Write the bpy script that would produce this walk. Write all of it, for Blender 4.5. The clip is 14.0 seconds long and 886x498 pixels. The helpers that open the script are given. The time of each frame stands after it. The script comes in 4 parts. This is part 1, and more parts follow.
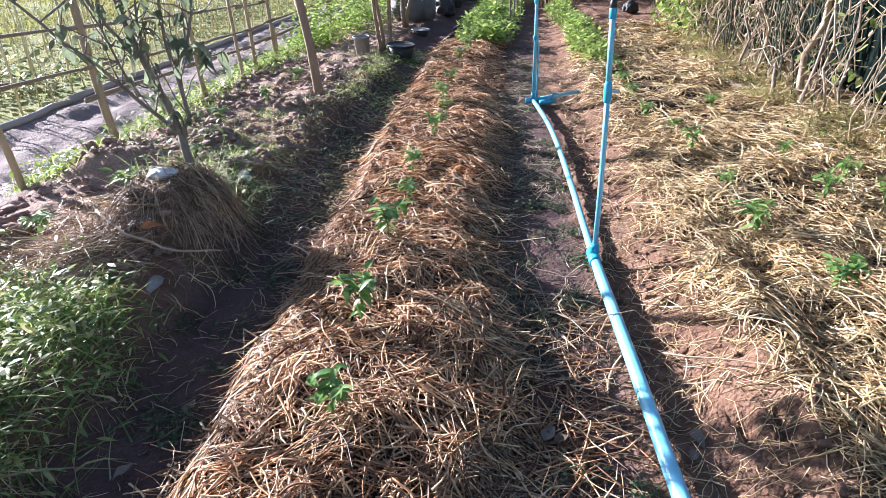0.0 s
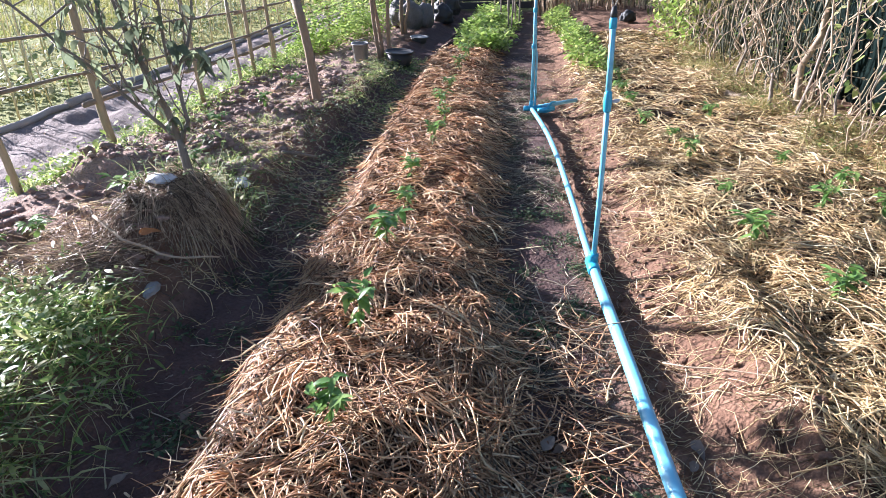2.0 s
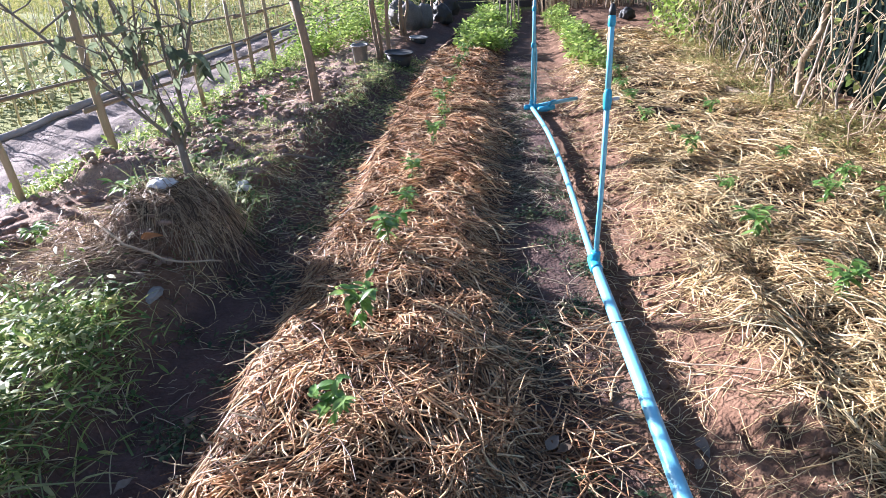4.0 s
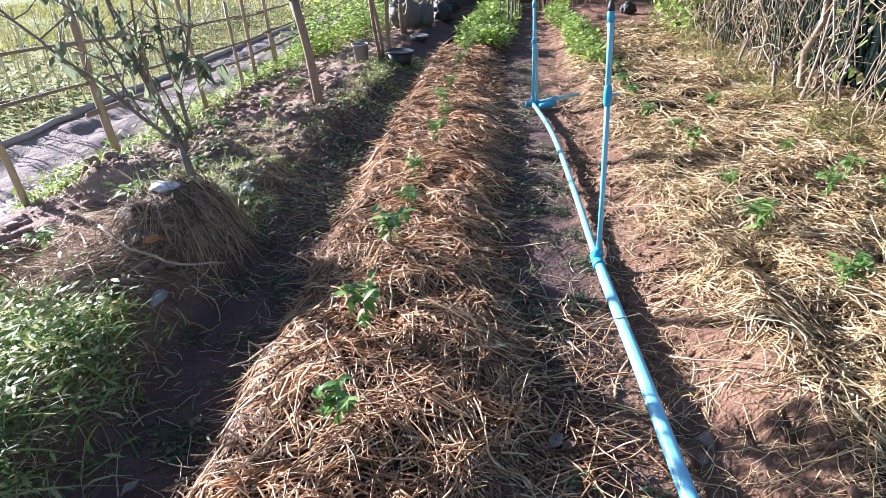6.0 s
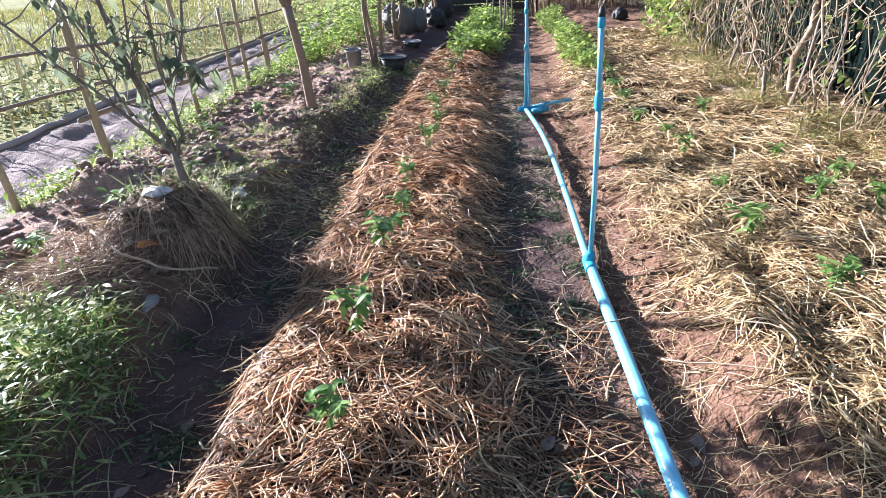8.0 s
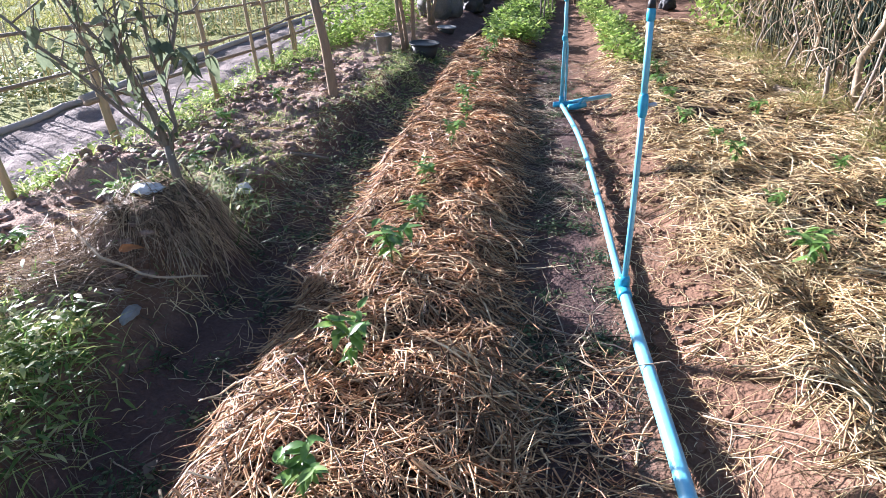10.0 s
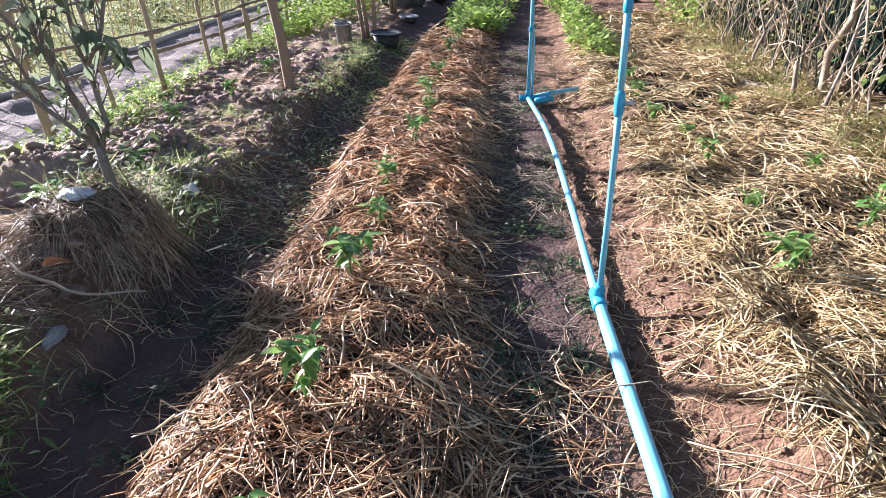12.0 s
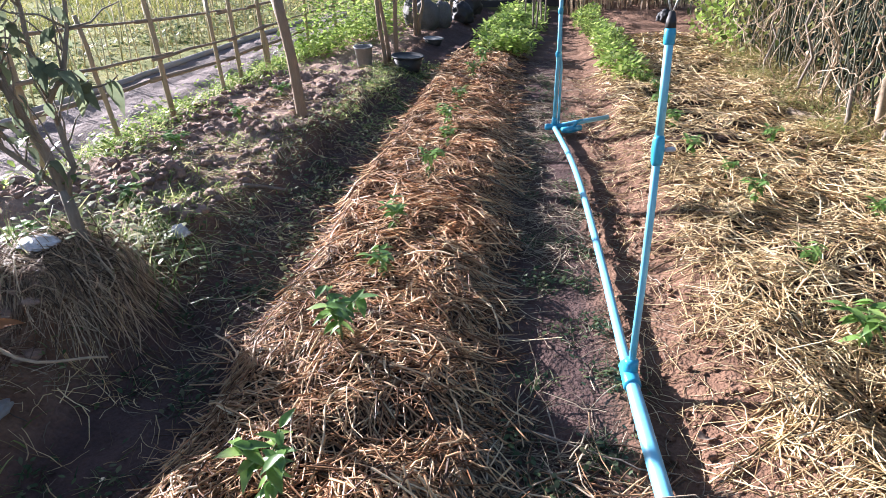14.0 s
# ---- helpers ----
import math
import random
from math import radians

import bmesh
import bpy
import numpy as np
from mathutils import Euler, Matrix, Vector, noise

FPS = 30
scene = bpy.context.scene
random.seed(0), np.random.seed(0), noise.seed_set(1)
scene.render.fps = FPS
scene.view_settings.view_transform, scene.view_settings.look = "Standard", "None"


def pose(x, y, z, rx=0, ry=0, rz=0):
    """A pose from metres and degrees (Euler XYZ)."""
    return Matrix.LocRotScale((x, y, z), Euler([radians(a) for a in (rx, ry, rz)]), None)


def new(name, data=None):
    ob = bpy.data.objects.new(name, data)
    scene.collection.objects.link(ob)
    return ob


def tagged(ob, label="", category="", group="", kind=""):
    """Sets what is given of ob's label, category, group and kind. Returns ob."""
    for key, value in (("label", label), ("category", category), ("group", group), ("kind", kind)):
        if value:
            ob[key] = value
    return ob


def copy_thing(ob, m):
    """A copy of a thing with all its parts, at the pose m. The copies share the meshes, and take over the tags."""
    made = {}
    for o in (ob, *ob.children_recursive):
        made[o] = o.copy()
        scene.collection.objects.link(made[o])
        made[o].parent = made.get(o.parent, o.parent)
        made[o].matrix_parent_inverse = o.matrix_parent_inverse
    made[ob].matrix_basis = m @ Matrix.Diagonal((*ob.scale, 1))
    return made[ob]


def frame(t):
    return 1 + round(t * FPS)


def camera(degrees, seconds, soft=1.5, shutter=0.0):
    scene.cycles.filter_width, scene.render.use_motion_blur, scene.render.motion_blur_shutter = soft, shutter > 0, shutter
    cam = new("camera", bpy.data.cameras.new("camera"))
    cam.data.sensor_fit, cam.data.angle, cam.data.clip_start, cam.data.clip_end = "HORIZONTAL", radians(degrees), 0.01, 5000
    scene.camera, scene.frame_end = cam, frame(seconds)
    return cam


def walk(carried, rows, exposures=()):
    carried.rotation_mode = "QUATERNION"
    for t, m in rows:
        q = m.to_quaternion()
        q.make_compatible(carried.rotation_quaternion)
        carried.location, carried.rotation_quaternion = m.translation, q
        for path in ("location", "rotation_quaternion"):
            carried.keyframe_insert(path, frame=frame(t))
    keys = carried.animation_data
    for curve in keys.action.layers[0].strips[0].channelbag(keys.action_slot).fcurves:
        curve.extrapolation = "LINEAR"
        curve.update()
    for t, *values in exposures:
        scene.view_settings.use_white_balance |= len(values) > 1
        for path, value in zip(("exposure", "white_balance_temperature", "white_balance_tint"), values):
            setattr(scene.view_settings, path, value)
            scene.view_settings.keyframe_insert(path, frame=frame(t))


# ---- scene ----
cam = camera(69.5, 14.0, soft=0.8)
METRES, EYE, TILT, LEAN, TURN = 1.12, 1.5, -26.5, 1.5, 0.0
ROWS = [
    (0.0, 0.0, 0.0, 0.0, 0.0, 0.0, -0.0),
    (0.5, 0.0033, -0.0039, 0.0066, -0.04, 1.0, 0.19),
    (1.0, -0.0007, 0.0032, 0.0054, -0.27, 0.46, 0.11),
    (1.5, -0.0067, 0.0047, 0.0079, -0.47, 0.65, 0.1),
    (2.0, -0.0124, 0.0066, 0.0068, -0.37, 0.57, -0.38),
    (2.5, -0.0017, 0.0055, 0.011, -0.38, 0.93, 0.43),
    (3.0, -0.0117, 0.0092, 0.0066, -0.56, 0.56, 0.18),
    (3.2, -0.0115, 0.009, 0.0067, -0.16, 0.6, 0.25),
    (5.3, -0.001, 0.005, 0.0102, -0.14, 0.55, 0.8),
    (5.5, -0.0005, 0.0049, 0.0103, 0.36, 0.57, 0.88),
    (6.0, 0.0013, 0.0048, 0.0125, 0.32, 0.38, 1.31),
    (6.5, 0.0086, 0.0058, 0.0173, -0.48, 0.87, 2.23),
    (7.0, 0.0096, -0.0004, 0.0202, -0.64, 1.89, 2.29),
    (7.5, 0.0102, -0.0048, 0.0093, -0.23, 1.05, 1.88),
    (8.0, 0.0061, -0.0027, 0.0092, -0.23, 0.82, 1.47),
    (8.2, 0.0062, -0.002, 0.0095, -0.38, 1.27, 1.4),
    (10.3, 0.0725, 0.318, 0.136, 2.7, -0.6, -1.15),
    (10.5, 0.0744, 0.3239, 0.1379, 1.44, -0.62, -0.37),
    (11.0, 0.091, 0.321, 0.1468, -0.76, 0.89, 1.14),
    (11.5, 0.082, 0.3533, 0.1507, -0.54, 1.79, 0.53),
    (12.0, 0.0659, 0.4668, 0.1897, -0.62, -1.22, -0.53),
    (12.5, 0.051, 0.5774, 0.2411, -0.34, -1.51, 0.18),
    (13.0, 0.0705, 0.604, 0.2656, -2.02, -0.13, 2.14),
    (13.5, 0.0922, 0.6737, 0.2981, 0.03, 1.02, 1.04),
    (14.0, 0.1305, 0.7686, 0.3253, 1.84, 0.3, -1.43),
]
walk(cam, [(t, pose(0, 0, EYE, TILT, LEAN, TURN) @ pose(METRES * x, METRES * y, METRES * z, 90 + pitch, roll, yaw)) for t, x, y, z, yaw, pitch, roll in ROWS],
     exposures=[(0.0, 2.06, 5680, 18.5), (10.3, 2.06, 5680, 18.5), (14.0, 1.95, 5850, 18.5)])

# ---- light ----
SUN_WAY = Vector((0.82, -0.57, -0.335))          # the way the sunlight travels
world = bpy.data.worlds.new("world")
scene.world = world
world.use_nodes = True
wt = world.node_tree
sky = wt.nodes.new("ShaderNodeTexSky")
sky.sky_type = "NISHITA"
sky.sun_disc = False
sky.sun_elevation = math.atan2(0.335, math.hypot(0.82, 0.57))
sky.sun_rotation = math.atan2(-0.82, 0.57)
sky.air_density, sky.dust_density = 1.0, 0.8
wt.nodes["Background"].inputs["Strength"].default_value = 0.050
wt.links.new(sky.outputs["Color"], wt.nodes["Background"].inputs["Color"])
sun_data = bpy.data.lights.new("sun", "SUN")
sun_data.energy, sun_data.angle, sun_data.color = 5.0, radians(0.6), (1.0, 0.95, 0.89)
sun = new("sun", sun_data)
sun.matrix_world = Matrix.Translation((-8, 6, 6)) @ SUN_WAY.to_track_quat("-Z", "Y").to_matrix().to_4x4()


# ---- materials ----
def shader(name):
    m = bpy.data.materials.new(name)
    m.use_nodes = True
    n, l = m.node_tree.nodes, m.node_tree.links
    return m, n, l, n["Principled BSDF"]


def ramp(n, colors):
    r = n.new("ShaderNodeValToRGB")
    while len(r.color_ramp.elements) < len(colors):
        r.color_ramp.elements.new(0.5)
    for i, c in enumerate(colors):
        r.color_ramp.elements[i].position = i / (len(colors) - 1)
        r.color_ramp.elements[i].color = (*c, 1)
    return r


def noise_node(n, l, scale, detail=6, coords="Object", stretch=None):
    t = n.new("ShaderNodeTexNoise")
    t.inputs["Scale"].default_value, t.inputs["Detail"].default_value = scale, detail
    c = n.new("ShaderNodeTexCoord")
    if stretch:
        mp = n.new("ShaderNodeMapping")
        mp.inputs["Scale"].default_value = stretch
        l.new(c.outputs[coords], mp.inputs["Vector"])
        l.new(mp.outputs["Vector"], t.inputs["Vector"])
    else:
        l.new(c.outputs[coords], t.inputs["Vector"])
    return t


def mixed(n, l, kind, fac, a, b):
    m = n.new("ShaderNodeMix")
    m.data_type, m.blend_type = "RGBA", kind
    for sock, v in (("Factor", fac), ("A", a), ("B", b)):
        i = [s for s in m.inputs if s.name == sock and (s.type == "RGBA" or (sock == "Factor" and s.type == "VALUE"))][0]
        if hasattr(v, "is_linked"):
            l.new(v, i)
        else:
            i.default_value = v
    return [o for o in m.outputs if o.type == "RGBA"][0]


def bump(n, l, p, height, strength, distance):
    b = n.new("ShaderNodeBump")
    b.inputs["Strength"].default_value, b.inputs["Distance"].default_value = strength, distance
    l.new(height, b.inputs["Height"])
    l.new(b.outputs["Normal"], p.inputs["Normal"])


def plain(name, dark, light, scale, rough=0.8, relief=0.4, distance=0.01, stretch=None, metal=0.0):
    """A surface with two scales of noise between two colours, and fine relief."""
    m, n, l, p = shader(name)
    big, fine = noise_node(n, l, scale, 4, stretch=stretch), noise_node(n, l, scale * 9, 8, stretch=stretch)
    s = n.new("ShaderNodeMath")
    s.operation = "MULTIPLY_ADD"
    l.new(fine.outputs["Fac"], s.inputs[0])
    s.inputs[1].default_value = 0.8
    sub = n.new("ShaderNodeMath")
    sub.operation = "SUBTRACT"
    l.new(big.outputs["Fac"], sub.inputs[0])
    sub.inputs[1].default_value = 0.4
    l.new(sub.outputs[0], s.inputs[2])
    r = ramp(n, [dark, light])
    l.new(s.outputs[0], r.inputs["Fac"])
    l.new(r.outputs["Color"], p.inputs["Base Color"])
    p.inputs["Roughness"].default_value, p.inputs["Metallic"].default_value = rough, metal
    bump(n, l, p, fine.outputs["Fac"], relief, distance)
    return m


def blades(name, colors, rough=0.6, through_light=0.35, source="island", spec=0.3):
    """Straw, grass and leaves: each blade has its own shade, and light comes through."""
    m, n, l, p = shader(name)
    r = ramp(n, colors)
    if source == "island":
        g = n.new("ShaderNodeNewGeometry")
        l.new(g.outputs["Random Per Island"], r.inputs["Fac"])
    else:
        g = n.new("ShaderNodeObjectInfo")
        l.new(g.outputs["Random"], r.inputs["Fac"])
    grain = noise_node(n, l, 60, 3)
    gr = ramp(n, [(0.65, 0.65, 0.65), (1.25, 1.25, 1.25)])
    l.new(grain.outputs["Fac"], gr.inputs["Fac"])
    c = mixed(n, l, "MULTIPLY", 1.0, r.outputs["Color"], gr.outputs["Color"])
    age = noise_node(n, l, 3.2, 3)
    ag = ramp(n, [(0.45, 0.44, 0.44), (0.95, 0.95, 0.95), (1.35, 1.30, 1.22)])
    l.new(age.outputs["Fac"], ag.inputs["Fac"])
    c = mixed(n, l, "MULTIPLY", 1.0, c, ag.outputs["Color"])
    l.new(c, p.inputs["Base Color"])
    p.inputs["Roughness"].default_value = rough
    p.inputs["Specular IOR Level"].default_value = spec
    t = n.new("ShaderNodeBsdfTranslucent")
    l.new(c, t.inputs["Color"])
    mx = n.new("ShaderNodeMixShader")
    mx.inputs["Fac"].default_value = through_light
    l.new(p.outputs[0], mx.inputs[1])
    l.new(t.outputs[0], mx.inputs[2])
    l.new(mx.outputs[0], n["Material Output"].inputs["Surface"])
    return m


def ground_material():
    m, n, l, p = shader("soil")
    big, mid, fine = noise_node(n, l, 1.1, 5), noise_node(n, l, 9, 8), noise_node(n, l, 70, 8)
    soil = ramp(n, [(0.075, 0.041, 0.027), (0.20, 0.113, 0.073), (0.345, 0.213, 0.142)])
    l.new(mid.outputs["Fac"], soil.inputs["Fac"])
    path = ramp(n, [(0.15, 0.118, 0.105), (0.37, 0.305, 0.28)])
    l.new(mid.outputs["Fac"], path.inputs["Fac"])
    field = ramp(n, [(0.10, 0.12, 0.04), (0.24, 0.25, 0.08), (0.36, 0.30, 0.13)])
    l.new(big.outputs["Fac"], field.inputs["Fac"])
    # damp furrow soil, with the shadow beside the bed painted in
    wet_shade = ramp(n, [(0.055, 0.034, 0.031), (0.15, 0.090, 0.076)])
    l.new(mid.outputs["Fac"], wet_shade.inputs["Fac"])
    c = soil.outputs["Color"]
    masks = {}
    # near-black under the straw, painting the shade in gaps between stalks
    straw_gap_shade = ramp(n, [(0.022, 0.014, 0.010), (0.075, 0.046, 0.032)])
    l.new(mid.outputs["Fac"], straw_gap_shade.inputs["Fac"])
    # dry tilled soil, its colour lifted for the veil of sun glare
    dry_veil = ramp(n, [(0.17, 0.105, 0.08), (0.34, 0.23, 0.175), (0.50, 0.37, 0.295)])
    l.new(mid.outputs["Fac"], dry_veil.inputs["Fac"])
    for key, r in (("dry_veil", dry_veil), ("straw_gap_shade", straw_gap_shade), ("wet_shade", wet_shade), ("path", path), ("field", field)):
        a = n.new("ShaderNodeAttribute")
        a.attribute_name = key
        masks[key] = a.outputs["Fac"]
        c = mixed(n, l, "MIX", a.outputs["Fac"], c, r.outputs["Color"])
    gr = ramp(n, [(0.6, 0.6, 0.6), (1.3, 1.3, 1.3)])
    l.new(fine.outputs["Fac"], gr.inputs["Fac"])
    c = mixed(n, l, "MULTIPLY", 1.0, c, gr.outputs["Color"])
    l.new(c, p.inputs["Base Color"])
    rr = n.new("ShaderNodeMapRange")
    l.new(masks["wet_shade"], rr.inputs["Value"])
    rr.inputs["To Min"].default_value, rr.inputs["To Max"].default_value = 0.95, 0.8
    l.new(rr.outputs[0], p.inputs["Roughness"])
    p.inputs["Specular IOR Level"].default_value = 0.15
    add = n.new("ShaderNodeMath")
    add.operation = "MULTIPLY_ADD"
    l.new(mid.outputs["Fac"], add.inputs[0])
    add.inputs[1].default_value = 2.0
    l.new(fine.outputs["Fac"], add.inputs[2])
    bump(n, l, p, add.outputs[0], 1.0, 0.018)
    return m


M_SOIL = ground_material()
M_CLOD = plain("dry_clod", (0.17, 0.10, 0.075), (0.44, 0.305, 0.24), 18, 0.95, 0.8, 0.012)
M_STRAW_RED = blades("reddish_straw", [(0.07, 0.036, 0.020), (0.27, 0.13, 0.06), (0.61, 0.34, 0.175), (0.79, 0.51, 0.275), (0.95, 0.76, 0.49)], 0.45, 0.15, spec=0.28)
M_STRAW_PALE = blades("pale_straw", [(0.11, 0.07, 0.035), (0.36, 0.235, 0.115), (0.64, 0.465, 0.245), (0.84, 0.66, 0.35), (0.96, 0.82, 0.54)], 0.45, 0.15, spec=0.28)
M_STRAW_GREY = blades("old_straw", [(0.07, 0.05, 0.035), (0.29, 0.22, 0.15), (0.56, 0.45, 0.32)], 0.55, 0.12)
M_STRAW_HEAP = blades("heap_straw", [(0.07, 0.045, 0.03), (0.27, 0.185, 0.125), (0.50, 0.37, 0.25), (0.72, 0.57, 0.40)], 0.5, 0.15)
M_GRASS = blades("grass", [(0.09, 0.17, 0.05), (0.22, 0.33, 0.09), (0.42, 0.49, 0.16), (0.66, 0.61, 0.33)], 0.5, 0.5, spec=0.35)
M_BANKGRASS = blades("bank_grass", [(0.08, 0.12, 0.04), (0.18, 0.24, 0.09), (0.33, 0.36, 0.17), (0.52, 0.47, 0.30)], 0.5, 0.4)
M_WEED = blades("creeping_weed", [(0.03, 0.06, 0.025), (0.06, 0.10, 0.04), (0.11, 0.15, 0.06), (0.20, 0.19, 0.10)], 0.5, 0.3)
M_DRYGRASS = blades("dry_grass", [(0.25, 0.20, 0.08), (0.38, 0.31, 0.13), (0.24, 0.28, 0.08), (0.52, 0.43, 0.20)], 0.6, 0.4)
M_MEADOW = blades("meadow", [(0.16, 0.19, 0.05), (0.26, 0.28, 0.08), (0.36, 0.34, 0.11), (0.44, 0.38, 0.17)], 0.7, 0.4)
M_LEAF = blades("pepper_leaf", [(0.10, 0.21, 0.05), (0.19, 0.34, 0.08), (0.32, 0.46, 0.13)], 0.30, 0.42, "object", 0.65)
M_CROP = blades("crop_leaf", [(0.17, 0.27, 0.05), (0.28, 0.41, 0.08), (0.40, 0.53, 0.13), (0.52, 0.58, 0.20)], 0.4, 0.55, spec=0.5)
M_TREELEAF = blades("tree_leaf", [(0.13, 0.16, 0.10), (0.20, 0.24, 0.15), (0.28, 0.32, 0.18)], 0.38, 0.5, "object")
M_HEDGELEAF = blades("hedge_leaf", [(0.07, 0.10, 0.03), (0.16, 0.19, 0.055), (0.30, 0.30, 0.09), (0.38, 0.31, 0.14)], 0.55, 0.4)
M_DRYLEAF = blades("curled_dry_leaf", [(0.20, 0.13, 0.08), (0.40, 0.29, 0.18), (0.55, 0.42, 0.27), (0.30, 0.32, 0.12)], 0.6, 0.3)
M_DEADLEAF = blades("dead_leaf", [(0.12, 0.08, 0.05), (0.20, 0.15, 0.11), (0.28, 0.22, 0.17)], 0.7, 0.2, "object")
M_STEM = plain("green_stem", (0.08, 0.12, 0.035), (0.17, 0.21, 0.08), 30, 0.5, 0.2)
M_BARK = plain("grey_bark", (0.11, 0.085, 0.065), (0.30, 0.25, 0.20), 14, 0.85, 0.6, 0.004, (1, 1, 0.25))
M_POST = plain("weathered_post", (0.17, 0.11, 0.07), (0.38, 0.27, 0.18), 12, 0.8, 0.6, 0.004, (1, 1, 0.15))
M_BAMBOO = plain("weathered_bamboo", (0.22, 0.16, 0.09), (0.47, 0.37, 0.23), 10, 0.6, 0.4, 0.003, (1, 1, 0.2))
M_RAIL = plain("rail_wood", (0.15, 0.11, 0.075), (0.36, 0.27, 0.18), 10, 0.75, 0.5, 0.004, (0.3, 0.3, 1))
M_VINE = plain("dry_vine", (0.17, 0.12, 0.075), (0.56, 0.43, 0.29), 9, 0.75, 0.5, 0.003)
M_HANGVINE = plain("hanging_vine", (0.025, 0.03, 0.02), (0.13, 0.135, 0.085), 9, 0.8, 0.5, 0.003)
M_LOG = plain("bleached_log", (0.26, 0.22, 0.19), (0.48, 0.42, 0.37), 10, 0.85, 0.5, 0.004, (1, 0.15, 1))
M_STAKE = plain("yellow_stake", (0.45, 0.37, 0.18), (0.70, 0.60, 0.34), 6, 0.6, 0.2)
M_PVC = plain("blue_pvc", (0.12, 0.44, 0.60), (0.21, 0.55, 0.71), 7, 0.36, 0.10, 0.002)
M_PVC.node_tree.nodes["Principled BSDF"].inputs["Specular IOR Level"].default_value = 1.0
M_PVC_DARK = plain("blue_fitting", (0.03, 0.30, 0.48), (0.07, 0.40, 0.58), 9, 0.28, 0.12, 0.002)
M_BLACK = plain("black_rubber", (0.012, 0.012, 0.013), (0.035, 0.034, 0.034), 12, 0.6, 0.4, 0.004)
M_STEEL = plain("dull_steel", (0.30, 0.30, 0.29), (0.5, 0.49, 0.47), 20, 0.45, 0.3, 0.002, None, 0.8)
M_GREY = plain("grey_plastic", (0.16, 0.155, 0.15), (0.32, 0.305, 0.29), 8, 0.6, 0.3, 0.003)
M_SACK = plain("woven_sack", (0.06, 0.056, 0.052), (0.19, 0.175, 0.165), 7, 0.7, 0.6, 0.01)
M_FILM = plain("clear_film", (0.38, 0.38, 0.41), (0.66, 0.66, 0.69), 14, 0.2, 0.8, 0.01)
M_DARKWOOD = plain("dark_boards", (0.018, 0.018, 0.020), (0.06, 0.055, 0.052), 6, 0.8, 0.5, 0.004, (0.2, 1, 1))
# green taken down to near black, painting the shade behind the vines
M_NET_BLACKENED = plain("shade_net", (0.002, 0.006, 0.005), (0.005, 0.012, 0.010), 4, 0.95, 0.5, 0.01)
M_NET_BLACKENED.node_tree.nodes["Principled BSDF"].inputs["Specular IOR Level"].default_value = 0.08
M_ORANGE = blades("orange_leaf", [(0.42, 0.17, 0.06), (0.52, 0.24, 0.10)], 0.5, 0.4, "object")


# ---- mesh helpers ----
def mesh_object(name, bm, material, parent=None, label="", smooth=True):
    me = bpy.data.meshes.new(name)
    bm.to_mesh(me)
    bm.free()
    if smooth:
        me.polygons.foreach_set("use_smooth", [True] * len(me.polygons))
    me.materials.append(material)
    ob = new(name, me)
    ob.parent = parent
    if label:
        ob["label"] = label
    return ob


def part(name, bm, material, parent, label="", smooth=True):
    return mesh_object(name, bm, material, parent, label, smooth)


def shared(name, me, parent, m, label=""):
    """A part on mesh data that other parts use too."""
    ob = new(name, me)
    ob.parent = parent
    ob.matrix_basis = m
    if label:
        ob["label"] = label
    return ob


def arrays(name, co, quads, material, parent=None, smooth=False):
    """A mesh object from vertex and quad arrays."""
    me = bpy.data.meshes.new(name)
    co = np.asarray(co, np.float32).reshape(-1, 3)
    quads = np.asarray(quads, np.int32).reshape(-1, 4)
    me.vertices.add(len(co))
    me.vertices.foreach_set("co", co.ravel())
    me.loops.add(quads.size)
    me.loops.foreach_set("vertex_index", quads.ravel())
    me.polygons.add(len(quads))
    me.polygons.foreach_set("loop_start", np.arange(0, quads.size, 4, dtype=np.int32))
    me.polygons.foreach_set("use_smooth", np.full(len(quads), smooth))
    me.update(calc_edges=True)
    me.materials.append(material)
    ob = new(name, me)
    ob.parent = parent
    return ob


def tube(bm, points, radii, sides=8, cap=True):
    """A tapered round tube through points."""
    pts = [Vector(p) for p in points]
    rings = []
    side = None
    for i, p in enumerate(pts):
        d = (pts[min(i + 1, len(pts) - 1)] - pts[max(i - 1, 0)]).normalized()
        if side is None:
            side = d.orthogonal().normalized()
        else:
            side = (side - d * side.dot(d)).normalized()
        other = d.cross(side)
        r = radii[i] if hasattr(radii, "__len__") else radii
        rings.append([bm.verts.new(p + r * (math.cos(a) * side + math.sin(a) * other))
                      for a in (2 * math.pi * k / sides for k in range(sides))])
    for a, b in zip(rings, rings[1:]):
        for k in range(sides):
            bm.faces.new((a[k], a[(k + 1) % sides], b[(k + 1) % sides], b[k]))
    if cap:
        bm.faces.new(rings[0][::-1])
        bm.faces.new(rings[-1])
    return bm


def lathe(bm, profile, sides=24):
    """A turned shape: profile is rows of radius and height."""
    rings = [[bm.verts.new((r * math.cos(2 * math.pi * k / sides), r * math.sin(2 * math.pi * k / sides), z))
              for k in range(sides)] for r, z in profile]
    for a, b in zip(rings, rings[1:]):
        for k in range(sides):
            bm.faces.new((a[k], a[(k + 1) % sides], b[(k + 1) % sides], b[k]))
    bm.faces.new(rings[0][::-1])
    bm.faces.new(rings[-1])
    return bm


def wander(rng, a, b, steps, amount):
    """Points from a to b along an uneven line."""
    a, b = Vector(a), Vector(b)
    return [a.lerp(b, i / steps) + (Vector((rng.uniform(-1, 1), rng.uniform(-1, 1), rng.uniform(-1, 1))) * amount if 0 < i < steps else Vector())
            for i in range(steps + 1)]


